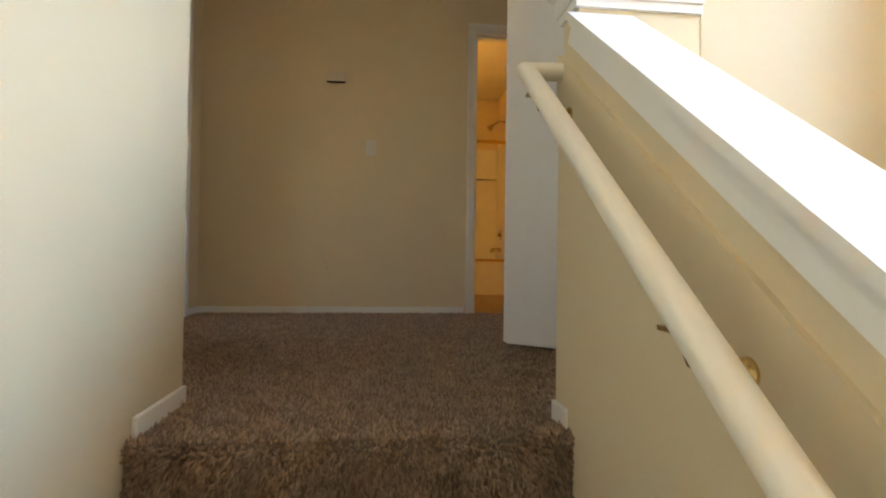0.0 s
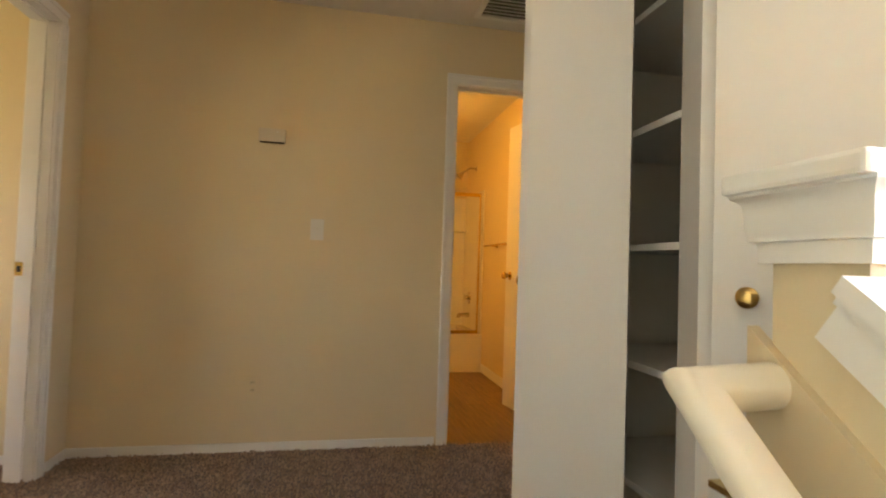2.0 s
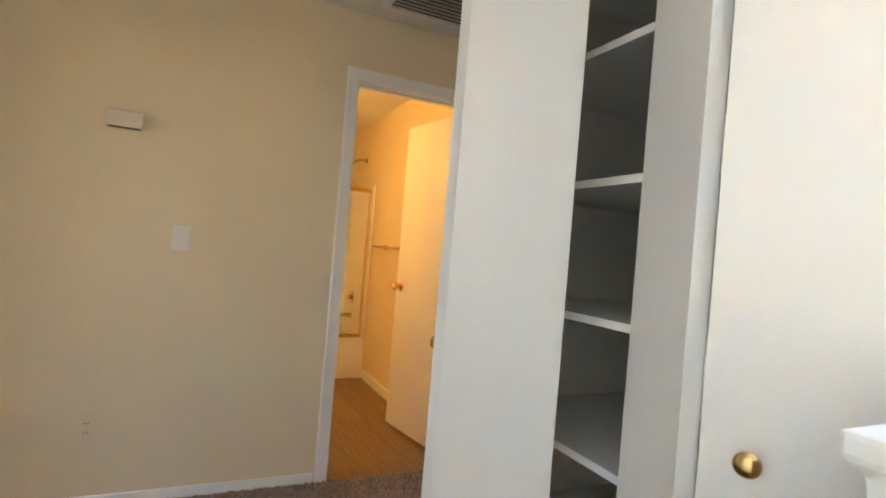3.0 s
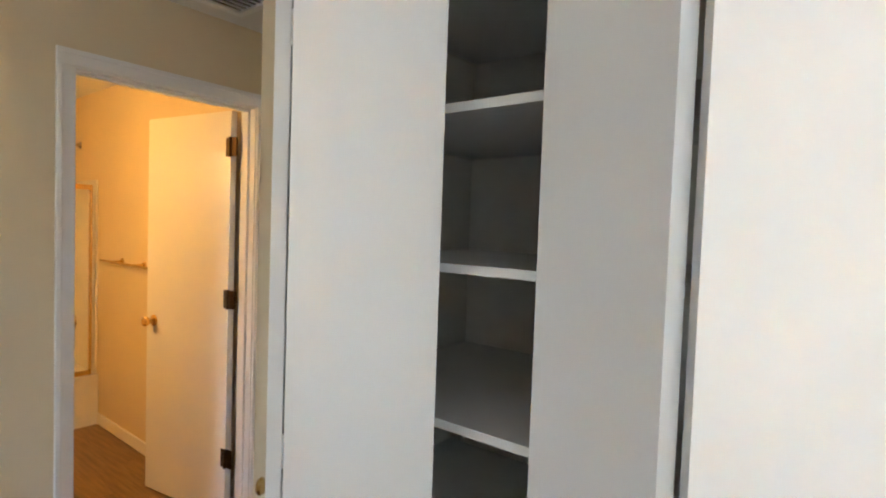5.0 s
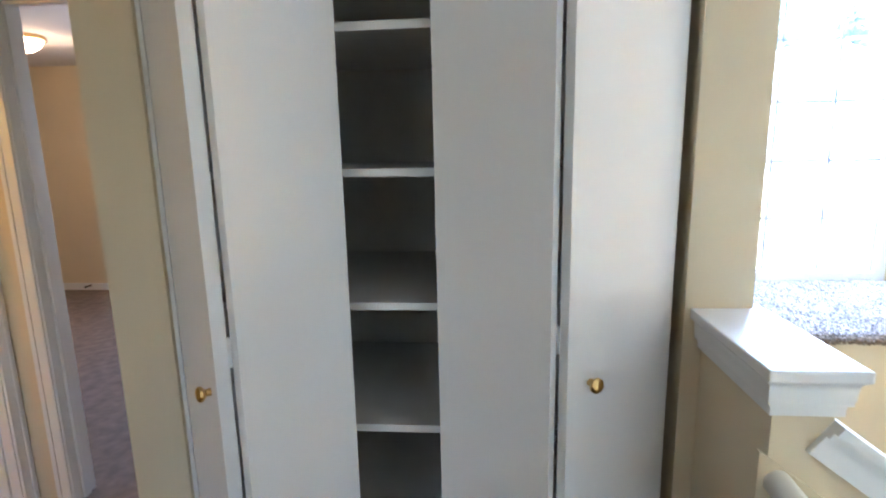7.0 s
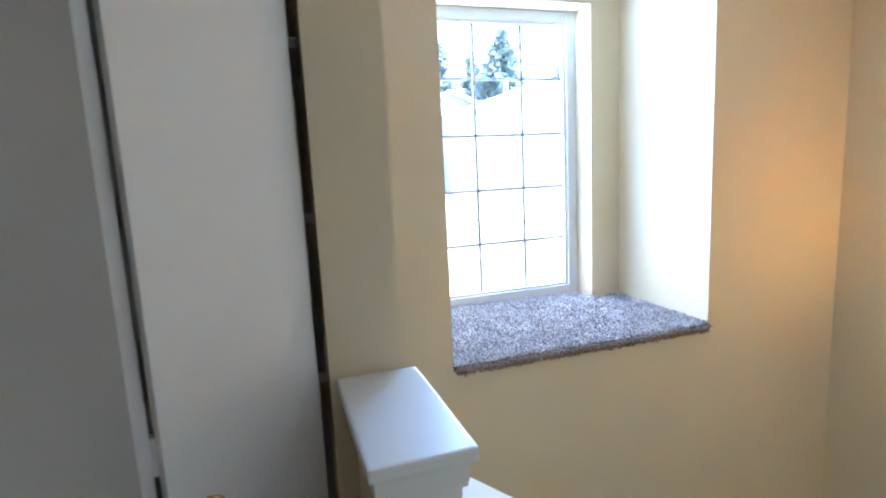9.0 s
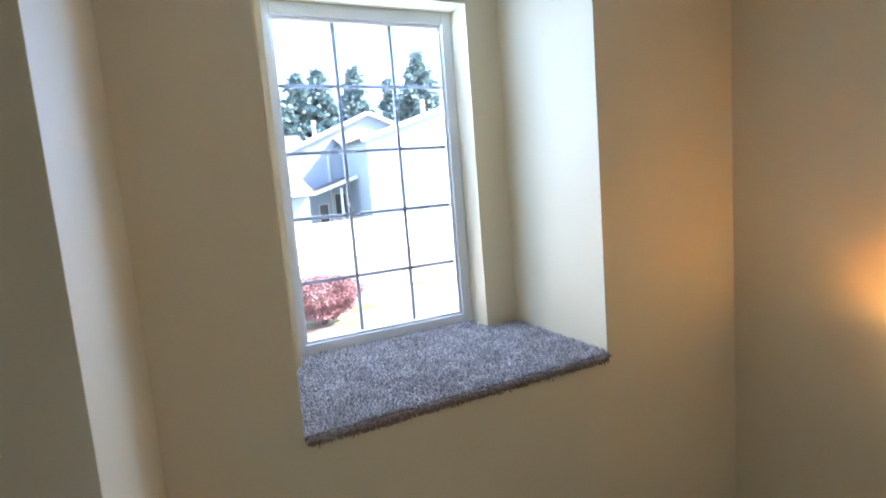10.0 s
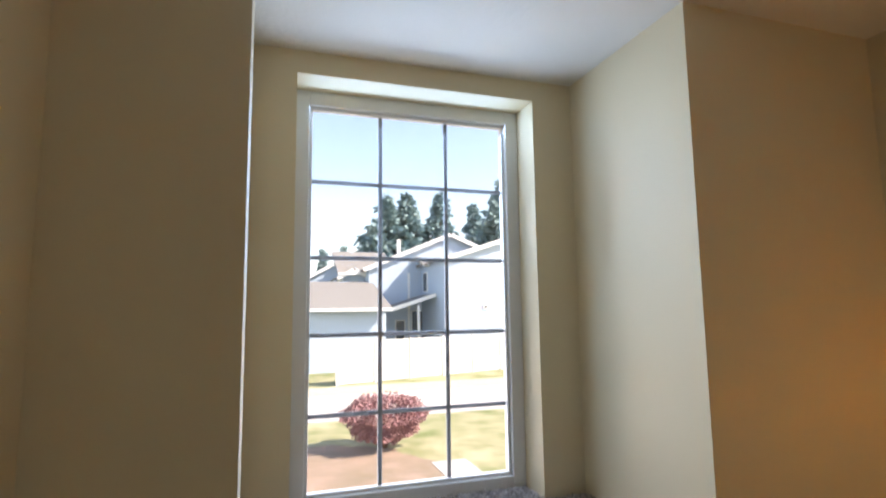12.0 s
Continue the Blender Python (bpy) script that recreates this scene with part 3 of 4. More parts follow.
def yarns(name, base, up, ln, width, mat_, rng):
    """Twisted carpet yarns: one small bent, bulging stub each, as arrays of root, direction and length."""
    n = len(base)
    up = up / np.linalg.norm(up, axis=1, keepdims=True)
    u = np.cross(up, rng.normal(0, 1, (n, 3)))
    u /= np.linalg.norm(u, axis=1, keepdims=True) + 1e-9
    v = np.cross(up, u)
    bend = rng.normal(0, 0.28, (n, 3))
    ln = ln[:, None]
    wd = (width * rng.uniform(0.75, 1.25, n))[:, None]
    verts = np.empty((n, 10, 3))
    for ring, (h, r) in enumerate(((0.0, 0.6), (0.62, 1.0))):
        c = base + up * ln * h + bend * ln * h * h
        for k in range(4):
            a = math.pi / 2 * k + ring * 0.5
            verts[:, ring * 4 + k] = c + (u * math.cos(a) + v * math.sin(a)) * wd * r
    tip = base + up * ln + bend * ln
    verts[:, 8] = tip + u * wd * 0.45
    verts[:, 9] = tip - u * wd * 0.45
    quad = np.array([[k, (k + 1) % 4, 4 + (k + 1) % 4, 4 + k] for k in range(4)] + [[4, 5, 9, 8], [6, 7, 8, 9]])
    tri = np.array([[5, 6, 9], [7, 4, 8]])
    off = np.arange(n)[:, None, None] * 10
    q, t3 = (quad[None] + off).reshape(-1), (tri[None] + off).reshape(-1)
    me = bpy.data.meshes.new(name)
    me.vertices.add(n * 10)
    me.vertices.foreach_set("co", verts.reshape(-1))
    me.loops.add(len(q) + len(t3))
    me.loops.foreach_set("vertex_index", np.concatenate([q, t3]).astype(np.int32))
    nq, nt = len(q) // 4, len(t3) // 3
    me.polygons.add(nq + nt)
    me.polygons.foreach_set("loop_start", np.concatenate([np.arange(nq) * 4, nq * 4 + np.arange(nt) * 3]).astype(np.int32))
    me.update(calc_edges=True)
    me.materials.append(mat_)
    return new(name, me)


def tufts(name, region, pitch, length, mat_, rng, z=0.0, edge=0):
    """Cut pile on a rectangle; edge adds yarns that hang over its low-x side."""
    x0, x1, y0, y1 = region
    nx, ny = max(1, int((x1 - x0) / pitch)), max(1, int((y1 - y0) / pitch))
    gx, gy = np.meshgrid(np.linspace(x0, x1, nx), np.linspace(y0, y1, ny))
    n = gx.size
    px = gx.reshape(-1) + rng.normal(0, pitch * 0.30, n)
    py = gy.reshape(-1) + rng.normal(0, pitch * 0.30, n)
    px, py = np.clip(px, x0, x1), np.clip(py, y0, y1)
    lay = np.sin(px * 19 + 3 * np.sin(py * 13)) * np.sin(py * 17 + 2 * np.sin(px * 11))
    base = np.stack([px, py, np.full(n, z)], 1)
    up = np.stack([rng.normal(0, 0.45, n) + 0.35 * lay, rng.normal(0, 0.45, n) + 0.2 * lay, np.ones(n)], 1)
    ln = length * rng.uniform(0.7, 1.2, n)
    if edge:
        e = np.stack([np.full(edge, x0), rng.uniform(y0, y1, edge), z - rng.uniform(0, 0.014, edge)], 1)
        base = np.concatenate([base, e])
        up = np.concatenate([up, np.stack([-rng.uniform(0.6, 1.2, edge), rng.normal(0, 0.5, edge), rng.uniform(-0.9, 0.5, edge)], 1)])
        ln = np.concatenate([ln, length * rng.uniform(0.6, 1.0, edge)])
    return yarns(name, base, up, ln, pitch * 0.40, mat_, rng)


RNG = np.random.default_rng(7)
setting(boxes("window_seat", CARPET, [(WINWALL - 0.012, 2.672, AY0 + 0.001, AY1 - 0.001, SILL - 0.019, SILL), (WINWALL + 0.121, 2.672, AY1 - 0.001, AY1 + 0.021, SILL - 0.019, SILL)]), "carpeted window seat in grey-brown pile", "window sill")

# ---------- small wall things ----------
def switch_plate(name, label, m, gang=1):
    """Plate in the local xz plane, front towards -y."""
    t = thing(name, label, "light switch")
    t.matrix_world = m
    w = 0.070 + 0.046 * (gang - 1)
    bm = bmesh.new()
    box(bm, -w / 2, w / 2, -0.006, 0, -0.057, 0.057)
    part("plate", bm, PLATE, t, bevel=0.003)
    for g in range(gang):
        x = (g - (gang - 1) / 2) * 0.046
        bm = bmesh.new()
        box(bm, x - 0.0075, x + 0.0075, -0.0075, -0.0055, -0.015, 0.015)
        part("toggle_bezel", bm, PLATE, t)
        bm = bmesh.new()
        box(bm, -0.0045, 0.0045, -0.014, 0, -0.006, 0.006, Matrix.Translation((x, -0.007, -0.004)) @ Matrix.Rotation(radians(-28), 4, "X"))
        part("toggle", bm, PLATE, t, bevel=0.001)
        for z in (-0.03, 0.03):
            bm = bmesh.new()
            cyl(bm, (x, -0.0055, z), (x, -0.0072, z), 0.0032, seg=10)
            part("screw", bm, PLATE, t)


switch_plate("light_switch", "white single toggle light switch on the cream wall", pose(0.188, FAR, 1.173))
switch_plate("light_switch", "white double toggle light switch by the stairs", pose(STAIR_L, 0.178, 1.215, 0, 0, 90), 2)

chime = thing("door_chime", "small cream plastic door chime box on the wall", "door chime", at=(-0.062, FAR, 1.66))
bm = bmesh.new()
box(bm, -0.068, 0.068, -0.030, 0, -0.036, 0.036)
part("cover", bm, IVORY, chime, bevel=0.006)
bm = bmesh.new()
box(bm, -0.060, 0.060, -0.026, -0.004, -0.0385, -0.0355)
part("sound_slot", bm, DARKBRASS, chime, "dark underside slot")
bm = bmesh.new()
box(bm, 0.02, 0.034, -0.0318, -0.0295, 0.014, 0.020)
part("badge", bm, PLATE, chime)

outlet = thing("wall_outlet", "cream painted-over duplex outlet low on the wall", "outlet", at=(-0.108, FAR, 0.34))
bm = bmesh.new()
box(bm, -0.035, 0.035, -0.005, 0, -0.057, 0.057)
part("plate", bm, PAINT, outlet, bevel=0.003)
for z in (-0.02, 0.02):
    bm = bmesh.new()
    cyl(bm, (0, -0.0045, z), (0, -0.008, z), 0.016, seg=20)
    s = part("socket", bm, PAINT, outlet)
    bm = bmesh.new()
    box(bm, -0.008, -0.005, -0.0087, -0.0075, z - 0.004, z + 0.006)
    box(bm, 0.005, 0.008, -0.0087, -0.0075, z - 0.004, z + 0.006)
    part("slots", bm, DARK, s)

hatch = thing("attic_hatch", "off-white ceiling access hatch with a narrow trim", "hatch", at=(-0.56, 2.05, CEILZ))
bm = bmesh.new()
box(bm, -0.37, 0.37, -0.30, 0.30, -0.006, -0.001)
part("panel", bm, CEIL, hatch)
for a, b, c, d in ((-0.40, 0.40, 0.30, 0.335), (-0.40, 0.40, -0.335, -0.30), (-0.40, -0.37, -0.30, 0.30), (0.37, 0.40, -0.30, 0.30)):
    bm = bmesh.new()
    box(bm, a, b, c, d, -0.014, 0)
    part("trim_strip", bm, TRIM, hatch, bevel=0.003)

vent = thing("ceiling_vent", "off-white louvred return air grille in the ceiling", "vent", at=(1.25, 2.10, CEILZ))
bm = bmesh.new()
box(bm, -0.24, 0.24, -0.30, 0.30, -0.003, 0)
part("backing", bm, GREY, vent)
for a, b, c, d in ((-0.26, 0.26, 0.295, 0.325), (-0.26, 0.26, -0.325, -0.295), (-0.26, -0.23, -0.295, 0.295), (0.23, 0.26, -0.295, 0.295)):
    bm = bmesh.new()
    box(bm, a, b, c, d, -0.014, 0)
    part("frame", bm, TRIM, vent, bevel=0.003)
for i in range(17):
    bm = bmesh.new()
    box(bm, -0.23, 0.23, -0.012, 0.012, -0.001, 0.001, Matrix.Translation((0, -0.28 + i * 0.035, -0.009)) @ Matrix.Rotation(radians(38), 4, "X"))
    part("slat", bm, TRIM, vent)

# ---------- bathroom ----------
tub = thing("bathtub", "cream bathtub with a flat front apron", "bathtub", at=(0.95, 4.93, 0))
bm = bmesh.new()
TX0, TX1, TY0, TY1, TZ = -0.75, 0.748, -0.38, 0.389, 0.36
box(bm, TX0, TX1, TY0, TY0 + 0.07, -0.006, TZ)
box(bm, TX0, TX1, TY1 - 0.05, TY1, -0.006, TZ)
box(bm, TX0, TX0 + 0.09, TY0 + 0.07, TY1 - 0.05, -0.006, TZ)
box(bm, TX1 - 0.09, TX1, TY0 + 0.07, TY1 - 0.05, -0.006, TZ)
box(bm, TX0 + 0.09, TX1 - 0.09, TY0 + 0.07, TY1 - 0.05, -0.006, 0.06)
part("basin", bm, TUB, tub)
surround = thing("shower_surround", "cream moulded shower surround panels above the tub", "shower surround", at=(0.95, 4.93, 0.36))
bm = bmesh.new()
box(bm, 0.735, 0.749, -0.35, 0.389, 0.001, 1.40)
part("side_panel", bm, TUB, surround, bevel=0.004)
bm = bmesh.new()
box(bm, -0.75, 0.735, 0.375, 0.389, 0.001, 1.40)
part("back_panel", bm, TUB, surround, bevel=0.004)
bm = bmesh.new()
box(bm, 0.25, 0.733, 0.30, 0.374, 1.02, 1.05)
part("soap_shelf", bm, TUB, surround, bevel=0.006)
for x0, x1, z0, z1, n in ((0.698, 0.710, 0.001, 1.36, "frame_upright"), (-0.75, 0.698, 1.325, 1.36, "top_rail"), (-0.75, 0.698, 0.001, 0.03, "bottom_track")):
    bm = bmesh.new()
    box(bm, x0, x1, -0.36, -0.325, z0, z1)
    part(n, bm, BRASS, surround, "brass shower door frame", bevel=0.003)
shower = thing("wall_shower", "chrome shower on a bent arm above the tub", "shower", at=(1.70, 4.95, 2.03))
bm = bmesh.new()
cyl(bm, (0, 0, 0), (-0.01, 0, 0), 0.032, 0.02)
part("flange", bm, CHROME, shower, smooth=True)
bm = bmesh.new()
cyl(bm, (-0.005, 0, 0), (-0.07, 0, 0.004), 0.010)
cyl(bm, (-0.07, 0, 0.004), (-0.15, 0, -0.055), 0.010)
part("arm", bm, CHROME, shower, smooth=True)
bm = bmesh.new()
cyl(bm, (-0.145, 0, -0.05), (-0.19, 0, -0.095), 0.016, 0.040)
part("head", bm, CHROME, shower, smooth=True)
valve = thing("tub_faucet", "chrome tub spout and round valve handle", "faucet", at=(1.685, 5.02, 0.5))
bm = bmesh.new()
cyl(bm, (0, 0, 0.18), (-0.012, 0, 0.18), 0.065, 0.06, 24)
cyl(bm, (-0.012, 0, 0.18), (-0.055, 0, 0.18), 0.022, 0.028)
part("valve_handle", bm, CHROME, valve, smooth=True)
bm = bmesh.new()
cyl(bm, (0, 0, 0), (-0.12, 0, -0.005), 0.026, 0.022)
cyl(bm, (-0.105, 0, 0.0), (-0.115, 0, -0.035), 0.02)
part("spout", bm, CHROME, valve, smooth=True)
towel = thing("towel_bar", "brass towel bar on the bathroom wall", "towel bar", at=(1.70, 3.98, 1.20))
bm = bmesh.new()
cyl(bm, (-0.06, -0.38, 0), (-0.06, 0.38, 0), 0.008)
part("bar", bm, BRASS, towel, smooth=True)
for y in (-0.17, 0.17):
    bm = bmesh.new()
    cyl(bm, (0, y, 0), (-0.01, y, 0), 0.026, 0.02)
    cyl(bm, (-0.01, y, 0), (-0.066, y, 0), 0.010)
    part("post", bm, BRASS, towel, smooth=True)
vanity = thing("vanity_light", "lit glass globe bathroom wall light", "wall lamp", at=(0.20, 3.55, 1.86))
bm = bmesh.new()
box(bm, 0, 0.02, -0.25, 0.25, -0.05, 0.05)
part("backplate", bm, BRASS, vanity, bevel=0.004)
for y in (-0.16, 0.16):
    bm = bmesh.new()
    bmesh.ops.create_uvsphere(bm, u_segments=16, v_segments=10, radius=0.05, matrix=Matrix.Translation((0.075, y, 0)))
    part("globe", bm, SHADE, vanity, smooth=True)

# ---------- bedroom and side room ----------
dome = thing("ceiling_light", "lit frosted dome ceiling light in the bedroom", "ceiling light", at=(3.85, 4.20, CEILZ))
bm = bmesh.new()
lathe(bm, [(0.16, -0.03), (0.175, -0.03), (0.175, 0.0), (0.16, 0.0)])
part("pan", bm, BRASS, dome, smooth=True)
bm = bmesh.new()
lathe(bm, [(0.03, -0.125), (0.08, -0.112), (0.13, -0.08), (0.158, -0.031), (0.1, -0.031)])
part("shade", bm, SHADE, dome, "glowing frosted glass bowl", smooth=True)
stop = thing("door_stop", "small brass spring door stop at the baseboard", "door stop", at=(5.188, 5.02, 0.055))
bm = bmesh.new()
cyl(bm, (0, 0, 0), (-0.07, 0, 0), 0.010, 0.008)
part("spring", bm, DARKBRASS, stop)
bm = bmesh.new()
cyl(bm, (-0.07, 0, 0), (-0.085, 0, 0), 0.012)
part("bumper", bm, DARK, stop, "dark rubber bumper")
# the blind gives off its own glow in place of sunlight coming through it
BLIND = glow("sunlit_blind", (1.0, 0.72, 0.42), 0.055)
setting(boxes("wall_side_room_inner", PAINT, [(-2.72, -2.60, 3.2, 5.2, -0.3, CEILZ)]), "cream painted inner wall of the side room", "wall")
win2 = setting(thing("window_2", "tall window with a sunlit warm roller blind", "window", at=(-2.60, 4.05, 0.18)), "tall window with a sunlit warm roller blind", "window")
boxes("blind", BLIND, [(0.004, 0.012, -0.36, 0.36, 0.03, 1.82)], win2)
for a, b, c, d in ((-0.42, -0.36, 0, 1.88), (0.36, 0.42, 0, 1.88), (-0.36, 0.36, 1.82, 1.88), (-0.36, 0.36, 0, 0.03)):
    boxes("window_frame", TRIM, [(0.001, 0.03, a, b, c, d)], win2)



def plain_window(name, label, x, y0, y1, z0, z1):
    """A plain vinyl window with one mullion in a wall along y; x is the pane's plane."""
    t = setting(thing(name, label, "window", at=(x, (y0 + y1) / 2, z0)), label, "window")
    h, d, f = z1 - z0, (y1 - y0) / 2, 0.05
    for a, b, c, e in ((-d, -d + f, 0, h), (d - f, d, 0, h), (-d + f, d - f, 0, f), (-d + f, d - f, h - f, h), (-f / 2, f / 2, f, h - f)):
        boxes("window_frame", VINYL, [(-0.025, 0.025, a, b, c, e)], t, bevel=0.003)
    for a, b in ((-d + f, -f / 2), (f / 2, d - f)):
        boxes("pane", GLASS, [(-0.002, 0.002, a, b, f, h - f)], t).visible_shadow = False


# unseen windows, added to give the side room and bedroom lamps an opening
plain_window("unseen_window_3", "added unseen white vinyl window round a side room fill lamp", -4.11, 0.4, 1.5, 0.85, 2.05)
plain_window("unseen_window_5", "added unseen white vinyl window round a side room fill lamp", -4.11, 2.4, 3.5, 0.85, 2.05)
plain_window("unseen_window_4", "added unseen white vinyl window round the bedroom daylight lamp", 5.23, 1.8, 3.0, 0.9, 2.1)

sconce = thing("wall_sconce", "lit brass wall sconce with a frosted shade in the stairwell", "wall lamp", at=(1.06, BACK, 0.69))
bm = bmesh.new()
lathe(bm, [(0.055, 0), (0.055, 0.006), (0.03, 0.018), (0.012, 0.022)], Matrix.Rotation(-math.pi / 2, 4, "X"))
part("backplate", bm, BRASS, sconce, smooth=True)
bm = bmesh.new()
cyl(bm, (0, 0.02, 0), (0, 0.10, 0.02), 0.008)
part("arm", bm, BRASS, sconce)
bm = bmesh.new()
lathe(bm, [(0.035, 0.0), (0.05, 0.03), (0.065, 0.09), (0.07, 0.12), (0.066, 0.12), (0.03, 0.01)], Matrix.Translation((0, 0.105, 0.02)))
part("shade", bm, SHADE, sconce, "glowing frosted glass shade", smooth=True)

# ---------- outside ----------
GZ = -2.8
GRASS = material("lawn", (0.13, 0.165, 0.05), 0.95, scale=0.9, color2=(0.40, 0.36, 0.22), bump=0.5, bump_scale=30, bump_dist=0.02)
MULCH = material("bark_mulch", (0.34, 0.24, 0.18), 0.95, scale=1.3, color2=(0.22, 0.17, 0.11), bump=0.6, bump_scale=40, bump_dist=0.02)
CONCRETE = material("concrete", (0.52, 0.50, 0.46), 0.9, scale=1.2, spread=0.08, bump=0.2, bump_scale=30)
GRAVEL = material("pale_gravel", (0.50, 0.46, 0.38), 0.95, scale=9, color2=(0.36, 0.34, 0.22), bump=0.6, bump_scale=50, bump_dist=0.02)
SIDING = material("house_siding", (0.45, 0.55, 0.66), 0.7, spread=0.03, scale=0.6, bump=0.3, bump_scale=7, bump_dist=0.03, stretch=(0.02, 0.02, 1))
FASCIA = material("house_trim", (0.80, 0.80, 0.78), 0.5, spread=0.02, bump=0)
SHINGLE = material("roof_shingle", (0.25, 0.24, 0.225), 0.9, scale=3, color2=(0.17, 0.165, 0.155), bump=0.4, bump_scale=8, bump_dist=0.03)
FENCE = material("fence_paint", (0.66, 0.66, 0.63), 0.7, spread=0.04, scale=2, bump=0.15, bump_scale=10)
# needle colour lifted well above real foliage to paint the haze in
NEEDLE = material("hazed_fir_needles", (0.27, 0.38, 0.38), 0.95, scale=0.5, color2=(0.18, 0.27, 0.28), bump=0)
BARK = material("bark", (0.16, 0.11, 0.08), 0.9, scale=6, bump=0.4)
# red leaves washed towards pink, with the haze put into their colour
REDLEAF = material("hazed_maple_leaves", (0.46, 0.25, 0.25), 0.7, scale=3, color2=(0.24, 0.115, 0.12), bump=0)
DARKGLASS = material("far_window_glass", (0.10, 0.12, 0.14), 0.15, spread=0.1, bump=0)

setting(boxes("ground", GRASS, [(-300, 300, -300, 300, GZ - 0.5, GZ)]), "sunlit patchy dry lawn", "ground")
setting(boxes("pavement", CONCRETE, [(21.9, 28.0, -60, 30, GZ, GZ + 0.03)]), "pale concrete drive between lawns", "pavement")
setting(boxes("verge", GRAVEL, [(28.05, 31.2, -60, 0.5, GZ, GZ + 0.02)]), "pale gravel and dry grass verge along a fence", "ground")
bm = bmesh.new()
rim = []
for i in range(64):
    a = i * math.tau / 64
    w = 1 + 0.07 * math.sin(3 * a + 1) + 0.05 * math.sin(7 * a) + 0.03 * math.sin(17 * a + 2)
    rim.append((14.9 + 3.0 * w * math.cos(a), -2.35 + 2.5 * w * math.sin(a)))
top = [bm.verts.new((x, y, GZ + 0.05)) for x, y in rim]
low = [bm.verts.new((x, y, GZ - 0.02)) for x, y in rim]
bm.faces.new(top)
for i in range(64):
    bm.faces.new((low[i], low[(i + 1) % 64], top[(i + 1) % 64], top[i]))
me = bpy.data.meshes.new("planting_bed")
bm.normal_update()
bm.to_mesh(me)
bm.free()
me.materials.append(MULCH)
setting(new("planting_bed", me), "brown bark mulch planting bed", "ground")
setting(boxes("walkway", CONCRETE, [(9.0, 15.2, -5.75, -4.75, GZ, GZ + 0.06)]), "pale concrete garden walkway", "pavement")


def blades(name, pts, ways, size, mat_, parent, rng):
    """Many small bent leaves as quads; pts and ways are arrays."""
    n = len(pts)
    ways = ways / np.linalg.norm(ways, axis=1, keepdims=True)
    side = np.cross(ways, rng.normal(0, 1, (n, 3)))
    side /= np.linalg.norm(side, axis=1, keepdims=True) + 1e-9
    ln = size * rng.uniform(0.6, 1.4, n)[:, None]
    v = np.empty((n, 4, 3))
    v[:, 0] = pts
    v[:, 1] = pts + ways * ln * 0.5 + side * ln * 0.28
    v[:, 2] = pts + ways * ln
    v[:, 3] = pts + ways * ln * 0.5 - side * ln * 0.28
    me = bpy.data.meshes.new(name)
    me.vertices.add(n * 4)
    me.vertices.foreach_set("co", v.reshape(-1))
    me.loops.add(n * 4)
    me.loops.foreach_set("vertex_index", np.arange(n * 4, dtype=np.int32))
    me.polygons.add(n)
    me.polygons.foreach_set("loop_start", np.arange(0, n * 4, 4, dtype=np.int32))
    me.update(calc_edges=True)
    me.materials.append(mat_)
    ob = new(name, me)
    ob.parent = parent
    return ob


def fir(at, height, spread, seed, label):
    rng = np.random.default_rng(seed)
    t = thing("fir_tree", label, "tree", "firs behind the houses", at)
    bm = bmesh.new()
    cyl(bm, (0, 0, 0), (0, 0, height * 0.97), height * 0.018, height * 0.002, 10)
    part("trunk", bm, BARK, t)
    pts, ways = [], []
    levels = int(height * 2.2)
    for i in range(levels):
        f = i / levels
        z = height * (0.06 + 0.93 * f)
        r = 1.3 * spread * (1 - f) ** 1.1 * rng.uniform(0.7, 1.1)
        for j in range(rng.integers(6, 9)):
            a = rng.uniform(0, 2 * np.pi)
            rr = r * rng.uniform(0.55, 1.1)
            m = max(8, int(rr * 27))
            s = rng.uniform(0.15, 1, m)
            p = np.stack([np.cos(a) * rr * s, np.sin(a) * rr * s, z - 0.25 * rr * s ** 2 + rng.normal(0, 0.10, m)], 1)
            p[:, :2] += rng.normal(0, 0.12 + 0.05 * rr, (m, 2))
            pts.append(p)
            w = rng.normal(0, 0.5, (m, 3)) + np.array([np.cos(a), np.sin(a), -0.35])
            ways.append(w)
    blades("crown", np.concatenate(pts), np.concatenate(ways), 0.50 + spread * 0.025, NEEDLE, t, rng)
    return t


TALL = "tall fir tree behind the houses, paled by painted haze"
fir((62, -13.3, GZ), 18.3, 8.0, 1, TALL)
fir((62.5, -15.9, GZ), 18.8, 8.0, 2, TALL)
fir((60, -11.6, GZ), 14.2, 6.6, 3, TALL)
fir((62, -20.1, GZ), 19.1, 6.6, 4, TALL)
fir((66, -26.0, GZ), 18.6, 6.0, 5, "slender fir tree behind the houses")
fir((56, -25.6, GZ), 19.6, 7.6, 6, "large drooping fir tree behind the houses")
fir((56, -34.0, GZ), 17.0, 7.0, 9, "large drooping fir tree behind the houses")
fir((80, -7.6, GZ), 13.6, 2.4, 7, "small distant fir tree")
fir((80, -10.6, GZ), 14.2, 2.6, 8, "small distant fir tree")


